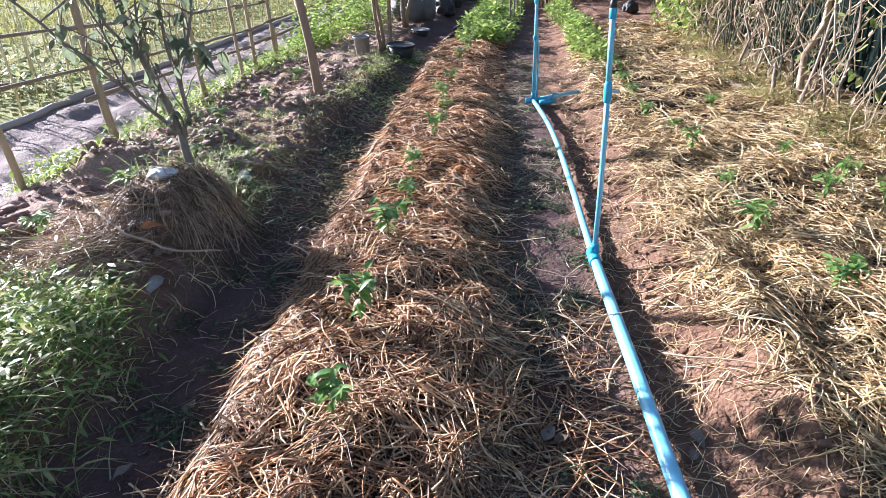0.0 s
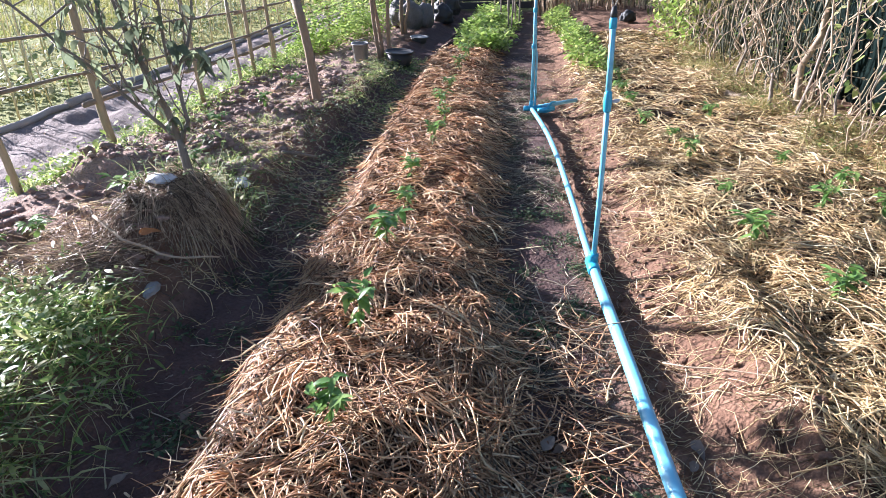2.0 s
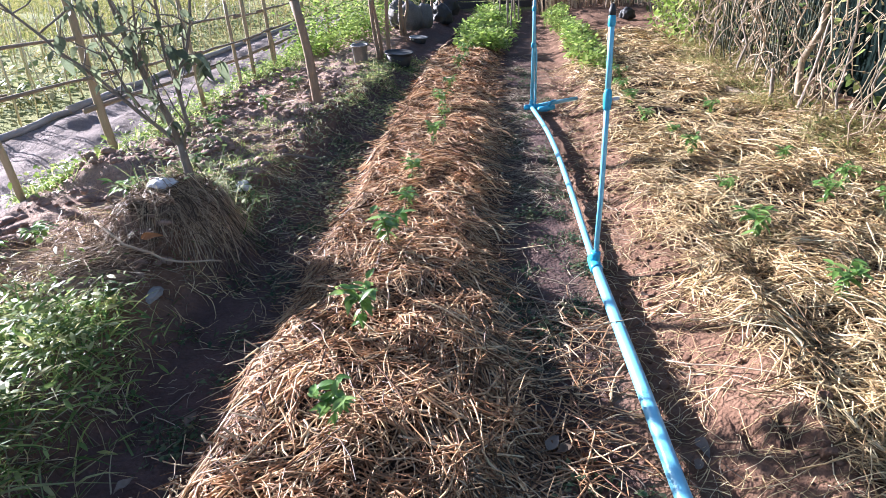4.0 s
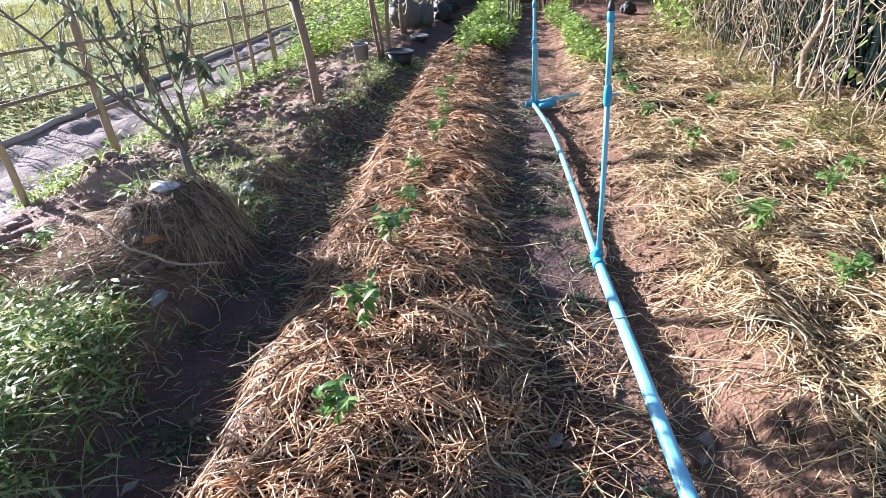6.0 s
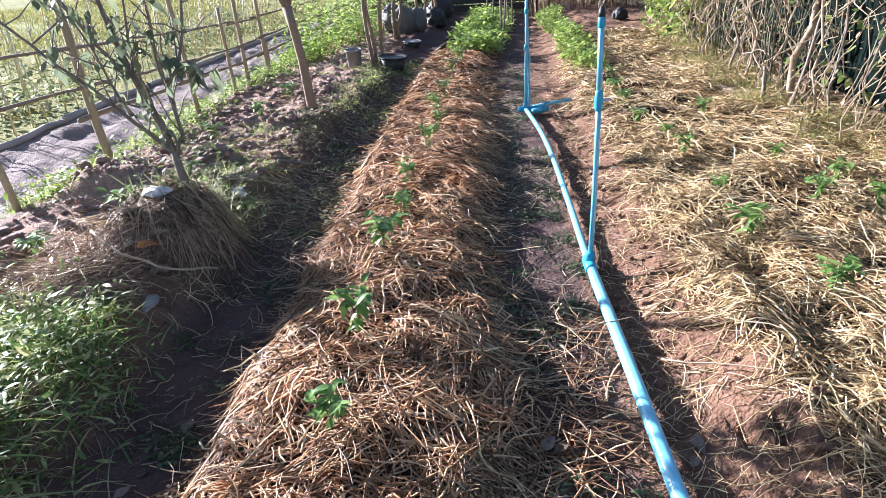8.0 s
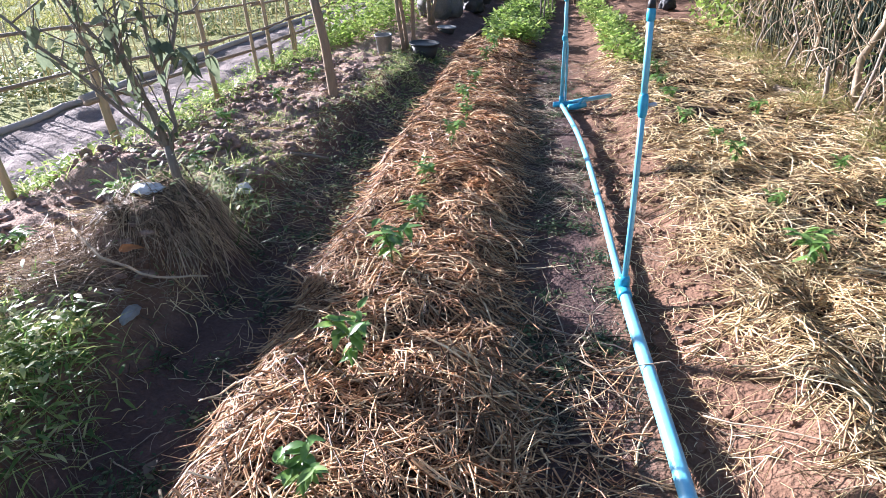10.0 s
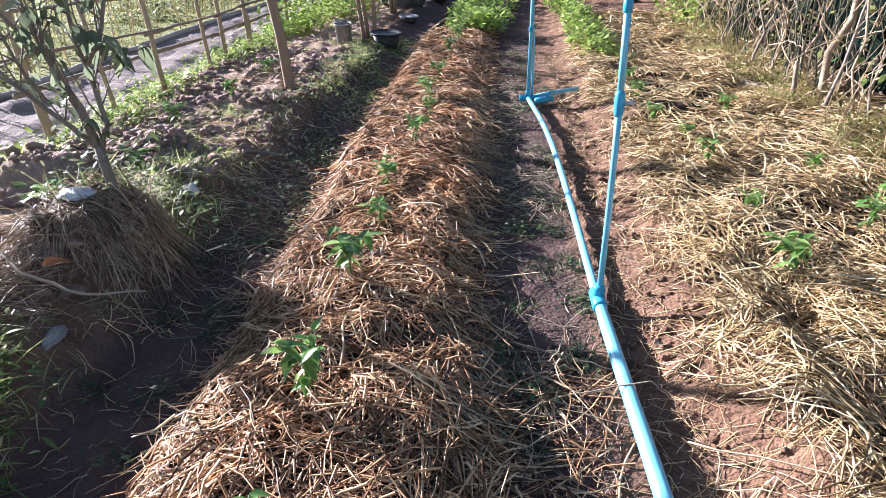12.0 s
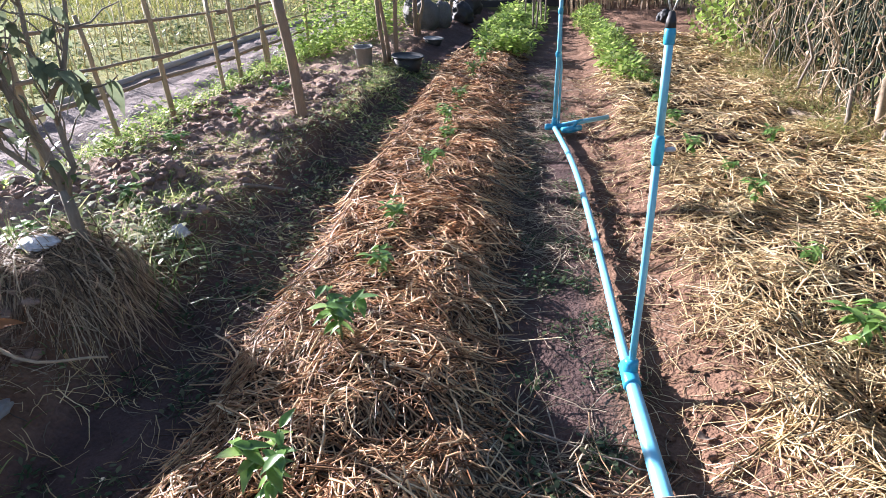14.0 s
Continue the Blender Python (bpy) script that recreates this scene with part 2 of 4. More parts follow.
def leaf_mesh(name, length, width, droop, fold, material, cols=5, wave=0.0):
    """A pointed leaf from the origin along +x, folded along its midrib."""
    bm = bmesh.new()
    rows = []
    for i in range(cols + 1):
        t = i / cols
        w = width * 0.5 * (math.sin(math.pi * min(1, t * 0.97 + 0.03) ** 0.75) + 0.02)
        x, z = length * t, -droop * length * t * t
        lift = fold * w + wave * w * math.sin(9 * t)
        rows.append([bm.verts.new((x, w, z + lift)), bm.verts.new((x, 0, z)), bm.verts.new((x, -w, z + fold * w - wave * w * math.sin(7 * t)))])
    for a, b in zip(rows, rows[1:]):
        bm.faces.new((a[0], a[1], b[1], b[0]))
        bm.faces.new((a[1], a[2], b[2], b[1]))
    me = bpy.data.meshes.new(name)
    bm.to_mesh(me)
    bm.free()
    me.polygons.foreach_set("use_smooth", [True] * len(me.polygons))
    me.materials.append(material)
    return me


# ---- ground ----
def lattice(ix, iy, seed):
    h = np.sin(ix * 127.1 + iy * 311.7 + seed * 74.7) * 43758.5453
    return h - np.floor(h)


def bumps(x, y, scale, seed=0, octaves=3):
    """Smooth noise between -1 and 1, features about 1/scale metres wide."""
    total, amp, norm = 0.0, 1.0, 0.0
    for o in range(octaves):
        px, py = x * scale * 2 ** o, y * scale * 2 ** o
        ix, iy = np.floor(px), np.floor(py)
        fx, fy = px - ix, py - iy
        fx, fy = fx * fx * (3 - 2 * fx), fy * fy * (3 - 2 * fy)
        s = seed + o * 17
        a = lattice(ix, iy, s) * (1 - fx) + lattice(ix + 1, iy, s) * fx
        b = lattice(ix, iy + 1, s) * (1 - fx) + lattice(ix + 1, iy + 1, s) * fx
        total = total + amp * (2 * (a * (1 - fy) + b * fy) - 1)
        norm += amp
        amp *= 0.5
    return total / norm


def shift(y):
    """How far the beds have moved to the right at that distance ahead."""
    return 0.09 * (y - 2) + 0.0065 * np.clip(y - 7, 0, 7) ** 2


def across(x, y):
    """The distance across the beds, which run slightly to the right of ahead."""
    return x - shift(y)


def smooth(a, b, v):
    t = np.clip((v - a) / (b - a), 0, 1)
    return t * t * (3 - 2 * t)


def heap(x, y, cx, cy, r, h, top=0.25):
    d = np.hypot(x - cx, y - cy) / r
    return h * (1 - smooth(top, 1.0, d))


def height(x, y):
    x, y = np.asarray(x, float), np.asarray(y, float)
    u = across(x, y) + 0.035 * bumps(x, y, 1.6, 3, 2)
    bank = -1.13 + 0.075 * np.clip(y - 2.6, 0, 4.0) + 0.09 * bumps(x, y, 1.3, 19, 3)
    bed_r = 0.20 - 0.022 * np.clip(y - 2, 0, 8)
    z = np.full_like(u, 0.045)
    garden = smooth(bank + 0.10, bank - 0.28 - 0.34 * smooth(2.8, 4.0, y), u) * (0.215 - 0.045 * smooth(1.8, 2.6, y) - 0.03 * smooth(3.2, 4.6, y))
    garden = garden + 0.035 * np.exp(-((u - bank + 0.34) / 0.13) ** 2) * smooth(2.6, 3.4, y) * (1 + bumps(x, y, 1.5, 18, 2))
    garden = garden * (1 - 0.5 * smooth(-2.5, -3.0, u))
    crown = smooth(-0.79, -0.66, u) * smooth(bed_r + 0.13, bed_r - 0.22, u)
    centre = crown * (0.085 + 0.035 * np.clip(1 - ((u + 0.3) / 0.45) ** 2, 0, 1)) * smooth(14.0, 13.2, y) * (1 - 0.35 * smooth(3.8, 6.5, y))
    right = smooth(0.76, 1.12, u) * 0.10
    fold = np.clip(0.35 + 1.2 * bumps(x, y, 1.9, 20, 3), 0, 1.2) * smooth(3.6, 2.2, y)
    right = right + fold * (0.035 * np.exp(-((u - 1.14) / 0.07) ** 2) - 0.040 * np.exp(-((u - 1.31) / 0.08) ** 2))
    z = z + garden + centre + right
    inside = smooth(-2.7, -2.5, u)
    clods = inside * smooth(bank - 0.1, bank - 0.45, u)
    z = z + clods * (0.050 * np.abs(bumps(x, y, 3.2, 5, 3)) + 0.03 * bumps(x, y, 9, 6, 2))
    z = z + heap(x, y, -2.05, 3.75, 0.36, 0.15) + heap(x, y, -1.62, 4.35, 0.28, 0.08) + heap(x, y, -1.25, 5.5, 0.5, 0.05)
    z = z + heap(x + 0.06 * bumps(x, y, 5, 16, 2), y + 0.06 * bumps(x, y, 5, 17, 2), -1.31, 2.92, 0.37, 0.19, 0.48) + heap(x, y, -1.65, 2.55, 0.4, 0.07)
    matted = np.clip(crown + smooth(1.0, 1.3, u) * smooth(3.0, 2.6, u), 0, 1)
    z = z + matted * ((0.035 + 0.02 * (u > 0.6)) * bumps(x, y, 2.3, 12, 2) + 0.036 * bumps(x, y, 6.5, 13, 2))
    bare = smooth(0.5, 0.75, u) * smooth(1.25, 1.05, u)
    z = z + bare * (0.028 * bumps(x, y, 7.0, 14, 3) + 0.02 * np.abs(bumps(x, y, 20, 15, 2)))
    z = z + 0.016 * bumps(x, y, 4.5, 8, 3) + 0.007 * bumps(x, y, 17, 9, 2)
    ruts = smooth(-2.55, -2.75, u) * smooth(-3.95, -3.75, u)
    z = z + ruts * (0.055 * bumps(x + 0.25 * y, y * 0.35, 5.0, 23, 3) - 0.03 * np.exp(-((u + 3.0) / 0.12) ** 2) - 0.03 * np.exp(-((u + 3.55) / 0.12) ** 2))
    # two heel prints in the slope by the pipe
    for cx, cy in ((0.90, 1.52), (1.0, 1.51)):
        bow = x - cx + 2.2 * (y - cy) ** 2
        z = z - 0.05 * np.exp(-((bow / 0.022) ** 2 + ((y - cy) / 0.075) ** 4)) + 0.012 * np.exp(-(((bow + 0.05) / 0.03) ** 2 + ((y - cy) / 0.09) ** 2))
    return z


def h1(x, y):
    return float(height(np.array([x]), np.array([y]))[0])


def build_ground():
    xs = np.concatenate([-np.geomspace(400, 4.2, 40), np.arange(-4.0, -2.6, 0.05), np.arange(-2.6, 2.7, 0.025),
                         np.arange(2.7, 4.5, 0.1), np.geomspace(4.6, 400, 36)])
    ys = np.concatenate([-np.geomspace(300, 0.8, 26), np.arange(-0.6, 1.0, 0.1), np.arange(1.0, 7.0, 0.028),
                         np.arange(7.0, 15, 0.09), np.geomspace(15.1, 600, 44)])
    gx, gy = np.meshgrid(xs, ys)
    gz = height(gx, gy)
    far = smooth(12, 40, np.hypot(gx, gy))
    gz = gz * (1 - far) + 0.12 * far
    co = np.stack([gx, gy, gz], -1).reshape(-1, 3)
    nx = len(xs)
    i, j = np.meshgrid(np.arange(nx - 1), np.arange(len(ys) - 1))
    a = (j * nx + i).ravel()
    ob = arrays("ground", co, np.stack([a, a + 1, a + nx + 1, a + nx], -1), M_SOIL, smooth=True)
    u = across(gx, gy)
    edge = 0.16 * bumps(gx, gy, 1.2, 21, 3)
    masks = {
        # tilled strip on the left: dry soil plus the painted glare
        "dry_veil": smooth(-1.25, -1.55, u + edge),
        # painted gap shade over the two straw-covered beds
        "straw_gap_shade": np.clip(smooth(-0.80, -0.68, u) * smooth(0.2, 0.05, u) + smooth(1.0, 1.25, u + edge) * smooth(2.9, 2.6, u) * smooth(10.2, 9.2, gy), 0, 1),
        # both furrows: damp soil, and painted bed shadow in the right one
        "wet_shade": np.clip(smooth(-1.3, -1.1, u) * smooth(-0.70, -0.79, u) * 1.0
                       + smooth(0.0, 0.15, u) * smooth(0.66, 0.48, u + 0.5 * edge), 0, 1) * smooth(-0.6, -0.1, bumps(gx, gy, 2.2, 31, 3) + 0.3),
        "path": smooth(-2.45, -2.62, u + edge) * smooth(-4.05, -3.85, u + 0.5 * edge),
        "field": np.clip(smooth(-3.9, -4.1, u + 0.5 * edge) + smooth(20, 26, np.hypot(gx, gy)) + smooth(14.5, 15.5, gy + 2 * edge), 0, 1),
    }
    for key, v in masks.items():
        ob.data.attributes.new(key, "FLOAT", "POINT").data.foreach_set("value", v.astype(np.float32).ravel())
    return tagged(ob, "reddish-brown tilled garden soil in beds and furrows", "ground", kind="structure")


ground = build_ground()


# ---- strands: straw, grass, roots ----
def strands(name, base, way, length, width, material, rng, parent=None, bend=0.25, rise=None, follow=True, lift=0.0, segs=3, tip=0.35):
    """Flat bent blades, many in one mesh. base: places (n x 3); way: unit ways (n x 3)."""
    n = len(base)
    side = np.cross(way, rng.normal(size=(n, 3)))
    side /= np.linalg.norm(side, axis=1)[:, None] + 1e-9
    curve = np.cross(way, side)
    amount = rng.normal(size=n) * bend
    rows = []
    for k in range(segs + 1):
        t = k / segs
        p = base + way * (length * t)[:, None] + curve * (amount * length * t * t)[:, None]
        if rise is not None:
            p[:, 2] -= rise * length * t * t
        if follow:
            p[:, 2] = np.maximum(p[:, 2], height(p[:, 0], p[:, 1]) + lift)
        w = width * (1 - (1 - tip) * t) * 0.5
        rows.append(p + side * w[:, None])
        rows.append(p - side * w[:, None])
    co = np.stack(rows, 1)
    per = 2 * (segs + 1)
    q = np.array([[2 * k, 2 * k + 1, 2 * k + 3, 2 * k + 2] for k in range(segs)])
    quads = (np.arange(n) * per)[:, None, None] + q[None]
    return arrays(name, co, quads, material, parent)


def stalks(name, x, y, length, radius, material, rng, depth, turn, spread=0.9, tilt=0.11, kink=0.12, segs=4, sides=3, parent=None):
    """Round kinked stalks that lie in a layer over the ground, many in one mesh."""
    n = len(x)
    a = turn + rng.normal(size=n) * spread
    tuft = np.clip(0.55 + 0.9 * bumps(x, y, 7.0, 71, 2), 0.1, 1.4)
    lift = 0.004 + depth * rng.uniform(0, 1, n) ** 1.2 * tuft
    slope = rng.normal(size=n) * tilt
    swing = rng.normal(size=n) * 0.6
    px, py = x - np.cos(a) * length * 0.5, y - np.sin(a) * length * 0.5
    line = []
    for k in range(segs + 1):
        t = k / segs
        z = height(px, py) + np.maximum(lift + slope * length * (t - 0.5) + rng.normal(size=n) * 0.004, 0.003)
        line.append(np.stack([px, py, z], -1))
        a = a + swing / segs + rng.normal(size=n) * kink
        px, py = px + np.cos(a) * length / segs, py + np.sin(a) * length / segs
    roll = rng.uniform(0, 2 * np.pi, n)
    rows = []
    for k, p in enumerate(line):
        d = line[min(k + 1, segs)] - line[max(k - 1, 0)]
        d /= np.linalg.norm(d, axis=1)[:, None] + 1e-9
        s = np.stack([-d[:, 1], d[:, 0], np.zeros(n)], -1)
        s /= np.linalg.norm(s, axis=1)[:, None] + 1e-9
        o = np.cross(d, s)
        r = radius * (1.0 - 0.45 * k / segs)
        for j in range(sides):
            w = roll + 2 * np.pi * j / sides
            rows.append(p + (np.cos(w) * r)[:, None] * s + (np.sin(w) * r * 0.75)[:, None] * o)
    co = np.stack(rows, 1)
    q = np.array([[k * sides + j, k * sides + (j + 1) % sides, (k + 1) * sides + (j + 1) % sides, (k + 1) * sides + j]
                  for k in range(segs) for j in range(sides)])
    quads = (np.arange(n) * (segs + 1) * sides)[:, None, None] + q[None]
    return arrays(name, co, quads, material, parent, True)


def lumps(name, label, material, x, y, size, rng):
    """Rounded uneven clods of soil."""
    k = np.linspace(-1, 1, 3)
    faces, verts, index = [], [], {}

    def vert(p):
        key = tuple(np.round(p, 3))
        if key not in index:
            index[key] = len(verts)
            verts.append(np.array(p) / np.linalg.norm(p))
        return index[key]
    for ax in range(3):
        for s in (-1, 1):
            for i in range(2):
                for j in range(2):
                    quad = []
                    for u, v in ((k[i], k[j]), (k[i + 1], k[j]), (k[i + 1], k[j + 1]), (k[i], k[j + 1])):
                        p = [0, 0, 0]
                        p[ax], p[(ax + 1) % 3], p[(ax + 2) % 3] = s, u, v
                        quad.append(vert(p))
                    faces.append(quad if s > 0 else quad[::-1])
    n, m = len(x), len(verts)
    v = np.array(verts)[None] * (1 + 0.25 * rng.normal(size=(n, m, 1))) * size[:, None, None] * rng.uniform(0.6, 1.2, (n, 1, 3)) * np.array([1.0, 1.0, 0.65])
    co = v + np.stack([x, y, height(x, y) + size * 0.25], -1)[:, None]
    ob = arrays(name, co, (np.arange(n) * m)[:, None, None] + np.array(faces)[None], material, None, True)
    return tagged(ob, label, "soil", kind="stuff")


def lying(rng, x, y, depth, flat=0.25, turn=None, spread=9.0):
    """Places and ways of straws that lie on the ground in a layer of that depth."""
    n = len(x)
    a = rng.uniform(0, 2 * np.pi, n) if turn is None else turn + rng.normal(size=n) * spread
    z = height(x, y) + depth * rng.uniform(0.05, 1, n) ** 1.3
    s = rng.normal(size=n) * flat
    way = np.stack([np.cos(a), np.sin(a), s], -1)
    return np.stack([x, y, z], -1), way / np.linalg.norm(way, axis=1)[:, None]


rng = np.random.default_rng(4)


def straw_bed(label, material, n, u_range, y_range, depth, keep, length, radius, sides, lengthwise=0.0):
    y = y_range[0] + (y_range[1] - y_range[0]) * rng.uniform(0, 1, n) ** 1.15
    u = rng.uniform(*u_range, n)
    x = u + shift(y)
    ok = rng.uniform(0, 1, n) < keep(x, y, u)
    x, y = x[ok], y[ok]
    n = len(x)
    turn = bumps(x, y, 1.6, 55, 2) * 3.5 + lengthwise
    grow = 1 + 0.14 * np.clip(y - 3, 0, 8)
    ob = stalks("straw_mulch", x, y, rng.uniform(*length, n) * (0.35 + 0.65 * rng.uniform(0, 1, n)), (radius[0] + (radius[1] - radius[0]) * rng.uniform(0, 1, n) ** 1.8) * grow, material, rng, depth, turn, sides=sides)
    return tagged(ob, label, "straw", "straw on the beds", "stuff")


centre_keep = lambda x, y, u: smooth(-0.80, -0.71, u + 0.05 * bumps(x, y, 5, 41)) * smooth(0.30, 0.06, u + 0.022 * (y - 2) + 0.10 * bumps(x, y, 4, 42))
right_keep = lambda x, y, u: smooth(0.90, 1.18, u - 0.17 * smooth(2.5, 1.8, y) + 0.15 * bumps(x, y, 3, 43)) * (0.30 + 0.70 * smooth(-0.35, 0.1, bumps(x, y, 2.2, 44) + 0.1))
straw_bed("golden reddish rice straw laid thick over the bed", M_STRAW_RED, 13000, (-0.88, 0.36), (0.8, 4.6), 0.075, centre_keep, (0.10, 0.38), (0.0016, 0.0055), 3)
straw_bed("golden reddish rice straw further along the bed", M_STRAW_RED, 11000, (-0.88, 0.36), (4.6, 9.3), 0.070, centre_keep, (0.14, 0.36), (0.0024, 0.0048), 3)
straw_bed("pale yellow rice straw matted over the wide bed", M_STRAW_PALE, 22000, (0.86, 2.8), (0.8, 4.6), 0.085, right_keep, (0.12, 0.42), (0.0017, 0.0052), 3)
straw_bed("pale yellow rice straw further along the wide bed", M_STRAW_PALE, 14000, (0.86, 2.9), (4.6, 10.0), 0.085, right_keep, (0.14, 0.42), (0.0022, 0.0052), 3)


def scatter_straw(label, material, n, u_range, y_range, keep, length, radius, depth=0.012):
    y = y_range[0] + (y_range[1] - y_range[0]) * rng.uniform(0, 1, n) ** 1.4
    u = rng.uniform(*u_range, n)
    x = u + shift(y)
    ok = rng.uniform(0, 1, n) < keep(x, y, u)
    x, y = x[ok], y[ok]
    n = len(x)
    ob = stalks("loose_straw", x, y, rng.uniform(*length, n), rng.uniform(*radius, n), material, rng, depth, rng.uniform(0, 6.3, n), tilt=0.05)
    return tagged(ob, label, "straw", "loose straw on the soil", "stuff")


scatter_straw("loose grey-brown straw and twigs in the furrows", M_STRAW_GREY, 5200, (-1.3, 0.85), (0.9, 9.0), lambda x, y, u: (0.15 + 0.85 * smooth(-0.1, 0.35, bumps(x, y, 3, 45))) * (1 - 0.8 * smooth(-0.7, -0.8, u)), (0.03, 0.20), (0.001, 0.003))
scatter_straw("dull dry straw and litter over the garden bank", M_STRAW_GREY, 3600, (-2.5, -1.0), (1.2, 9.0), lambda x, y, u: smooth(-0.1, 0.4, bumps(x, y, 1.7, 46)), (0.04, 0.2), (0.001, 0.003), 0.03)
scatter_straw("dull brown straw trailing down into the furrow", M_STRAW_GREY, 6000, (0.0, 0.6), (0.9, 8.0), lambda x, y, u: smooth(0.56, 0.10, u + 0.3 * bumps(x, y, 2.5, 48)) * smooth(-0.3, 0.2, bumps(x, y, 1.8, 49) + 0.1), (0.08, 0.30), (0.0013, 0.0038), 0.035)
scatter_straw("dull brown straw spread over the near furrow", M_STRAW_RED, 1000, (0.05, 0.62), (0.9, 2.5), lambda x, y, u: smooth(2.5, 2.0, y) * smooth(0.66, 0.30, u + 0.2 * bumps(x, y, 2.5, 53)), (0.10, 0.34), (0.0016, 0.0045), 0.04)
scatter_straw("dark litter on the shaded furrow bank", M_STRAW_GREY, 2600, (-1.6, -0.82), (1.3, 8.5), lambda x, y, u: (0.2 + 0.8 * smooth(-0.2, 0.3, bumps(x, y, 2.4, 47))) * (1 - 0.85 * smooth(-1.25, -1.1, u) * smooth(3.0, 2.4, y)), (0.03, 0.16), (0.0012, 0.0034), 0.03)
scatter_straw("pale dry blades and twigs on the shaded furrow floor", M_STRAW_PALE, 1500, (-1.3, -0.80), (1.2, 7.0), lambda x, y, u: (0.35 + 0.65 * smooth(-0.2, 0.3, bumps(x, y, 2.1, 52))) * (0.12 + 0.88 * smooth(2.0, 2.7, y)), (0.03, 0.17), (0.001, 0.0026), 0.02)
scatter_straw("pale dry straw strewn on the tilled strip", M_STRAW_PALE, 3000, (-2.2, -1.15), (2.3, 8.0), lambda x, y, u: smooth(0.0, 0.3, bumps(x, y, 1.3, 51)), (0.05, 0.22), (0.0012, 0.003), 0.035)
scatter_straw("pale loose straw on the bare bed slope", M_STRAW_PALE, 3200, (0.68, 1.25), (0.9, 8.0), lambda x, y, u: 0.6 + 0 * u, (0.03, 0.22), (0.001, 0.0026), 0.02)
for label, material, n, ur, yr, big in (("crumbled reddish clods on the tilled strip", M_CLOD, 4200, (-2.5, -1.35), (2.4, 7.5), 0.030),
                              ("broken clods on the bare bed slope", M_SOIL, 600, (0.70, 1.2), (0.9, 6.0), 0.016),
                              ("small soil crumbs on the bare slope", M_SOIL, 2600, (0.55, 1.2), (0.9, 6.0), 0.008)):
    y = rng.uniform(*yr, n)
    x = rng.uniform(*ur, n) + shift(y)
    ok = bumps(x, y, 4.0, 81, 2) + rng.normal(size=n) * 0.25 > 0.0
    x, y = x[ok], y[ok]
    n = len(x)
    lumps("soil_clods", label, material, x, y, big * rng.uniform(0.2, 1, n) ** 2.2 * 1.5, rng)


# ---- weeds and grass ----
def tufts(name, label, material, n, places, spread, tall, width, rng, lean=0.5, category="grass", drop=0.5):
    """Upright blades round many places (rows of x, y, weight)."""
    w = np.array([p[2] for p in places], float)
    pick = rng.choice(len(places), n, p=w / w.sum())
    px = np.array([p[0] for p in places])[pick] + rng.normal(size=n) * spread
    py = np.array([p[1] for p in places])[pick] + rng.normal(size=n) * spread
    base = np.stack([px, py, height(px, py) - 0.005], -1)
    way = np.stack([rng.normal(size=n) * lean, rng.normal(size=n) * lean, np.ones(n)], -1)
    way /= np.linalg.norm(way, axis=1)[:, None]
    ob = strands(name, base, way, rng.uniform(tall[0], tall[1], n), rng.uniform(width[0], width[1], n), material, rng, bend=0.35, rise=drop, follow=False, tip=0.12)
    return tagged(ob, label, category, kind="stuff")


def spots(rng, n, u_range, y_range, keep=None):
    y = rng.uniform(*y_range, n)
    u = rng.uniform(*u_range, n)
    x = u + shift(y)
    ok = np.ones(n, bool) if keep is None else rng.uniform(0, 1, n) < keep(x, y, u)
    return [(a, b, 1.0) for a, b in zip(x[ok], y[ok])]


def broad_leaves(name, label, material, n, places, spread, tall, size, rng, category="weeds", slim=0.55):
    """Small broad leaves at all turns above many places."""
    pick = rng.choice(len(places), n)
    px = np.array([p[0] for p in places])[pick] + rng.normal(size=n) * spread
    py = np.array([p[1] for p in places])[pick] + rng.normal(size=n) * spread
    pz = height(px, py) + rng.uniform(0.01, 1, n) ** 1.2 * rng.uniform(tall[0], tall[1], n)
    a = rng.uniform(0, 2 * np.pi, n)
    way = np.stack([np.cos(a), np.sin(a), rng.normal(size=n) * 0.35 + 0.1], -1)
    way /= np.linalg.norm(way, axis=1)[:, None]
    flat = np.stack([-np.sin(a), np.cos(a), rng.normal(size=n) * 0.3], -1)
    s = rng.uniform(size[0], size[1], n)
    base = np.stack([px, py, pz], -1)
    rows = []
    for t, w in ((0, 0.06), (0.35, 0.5), (0.7, 0.38), (1.0, 0.03)):
        p = base + way * (s * t)[:, None]
        p[:, 2] -= 0.25 * s * t * t
        rows += [p + flat * (s * w * slim)[:, None], p - flat * (s * w * slim)[:, None]]
    co = np.stack(rows, 1)
    q = np.array([[2 * k, 2 * k + 1, 2 * k + 3, 2 * k + 2] for k in range(3)])
    ob = arrays(name, co, (np.arange(n) * 8)[:, None, None] + q[None], material)
    return tagged(ob, label, category, kind="stuff")


rng = np.random.default_rng(11)
corner = [(x, y, w) for x, y, w in zip(rng.normal(-1.56, 0.24, 90), rng.uniform(1.15, 2.3, 90), np.ones(90)) if x < -1.24]
tufts("grass_clump", "lush green grass on the corner of the bank", M_GRASS, 3000, corner, 0.08, (0.06, 0.21), (0.005, 0.012), rng, 1.2)
broad_leaves("weed_patch", "leafy green weeds among the bank grass", M_GRASS, 2600, corner, 0.09, (0.03, 0.18), (0.025, 0.065), rng, slim=0.26)
front = spots(rng, 40, (-1.75, -1.12), (0.95, 1.6))
tufts("grass_clump", "long pale green grass blades lying at the bank foot", M_BANKGRASS, 900, front, 0.08, (0.12, 0.32), (0.005, 0.010), rng, 1.6)
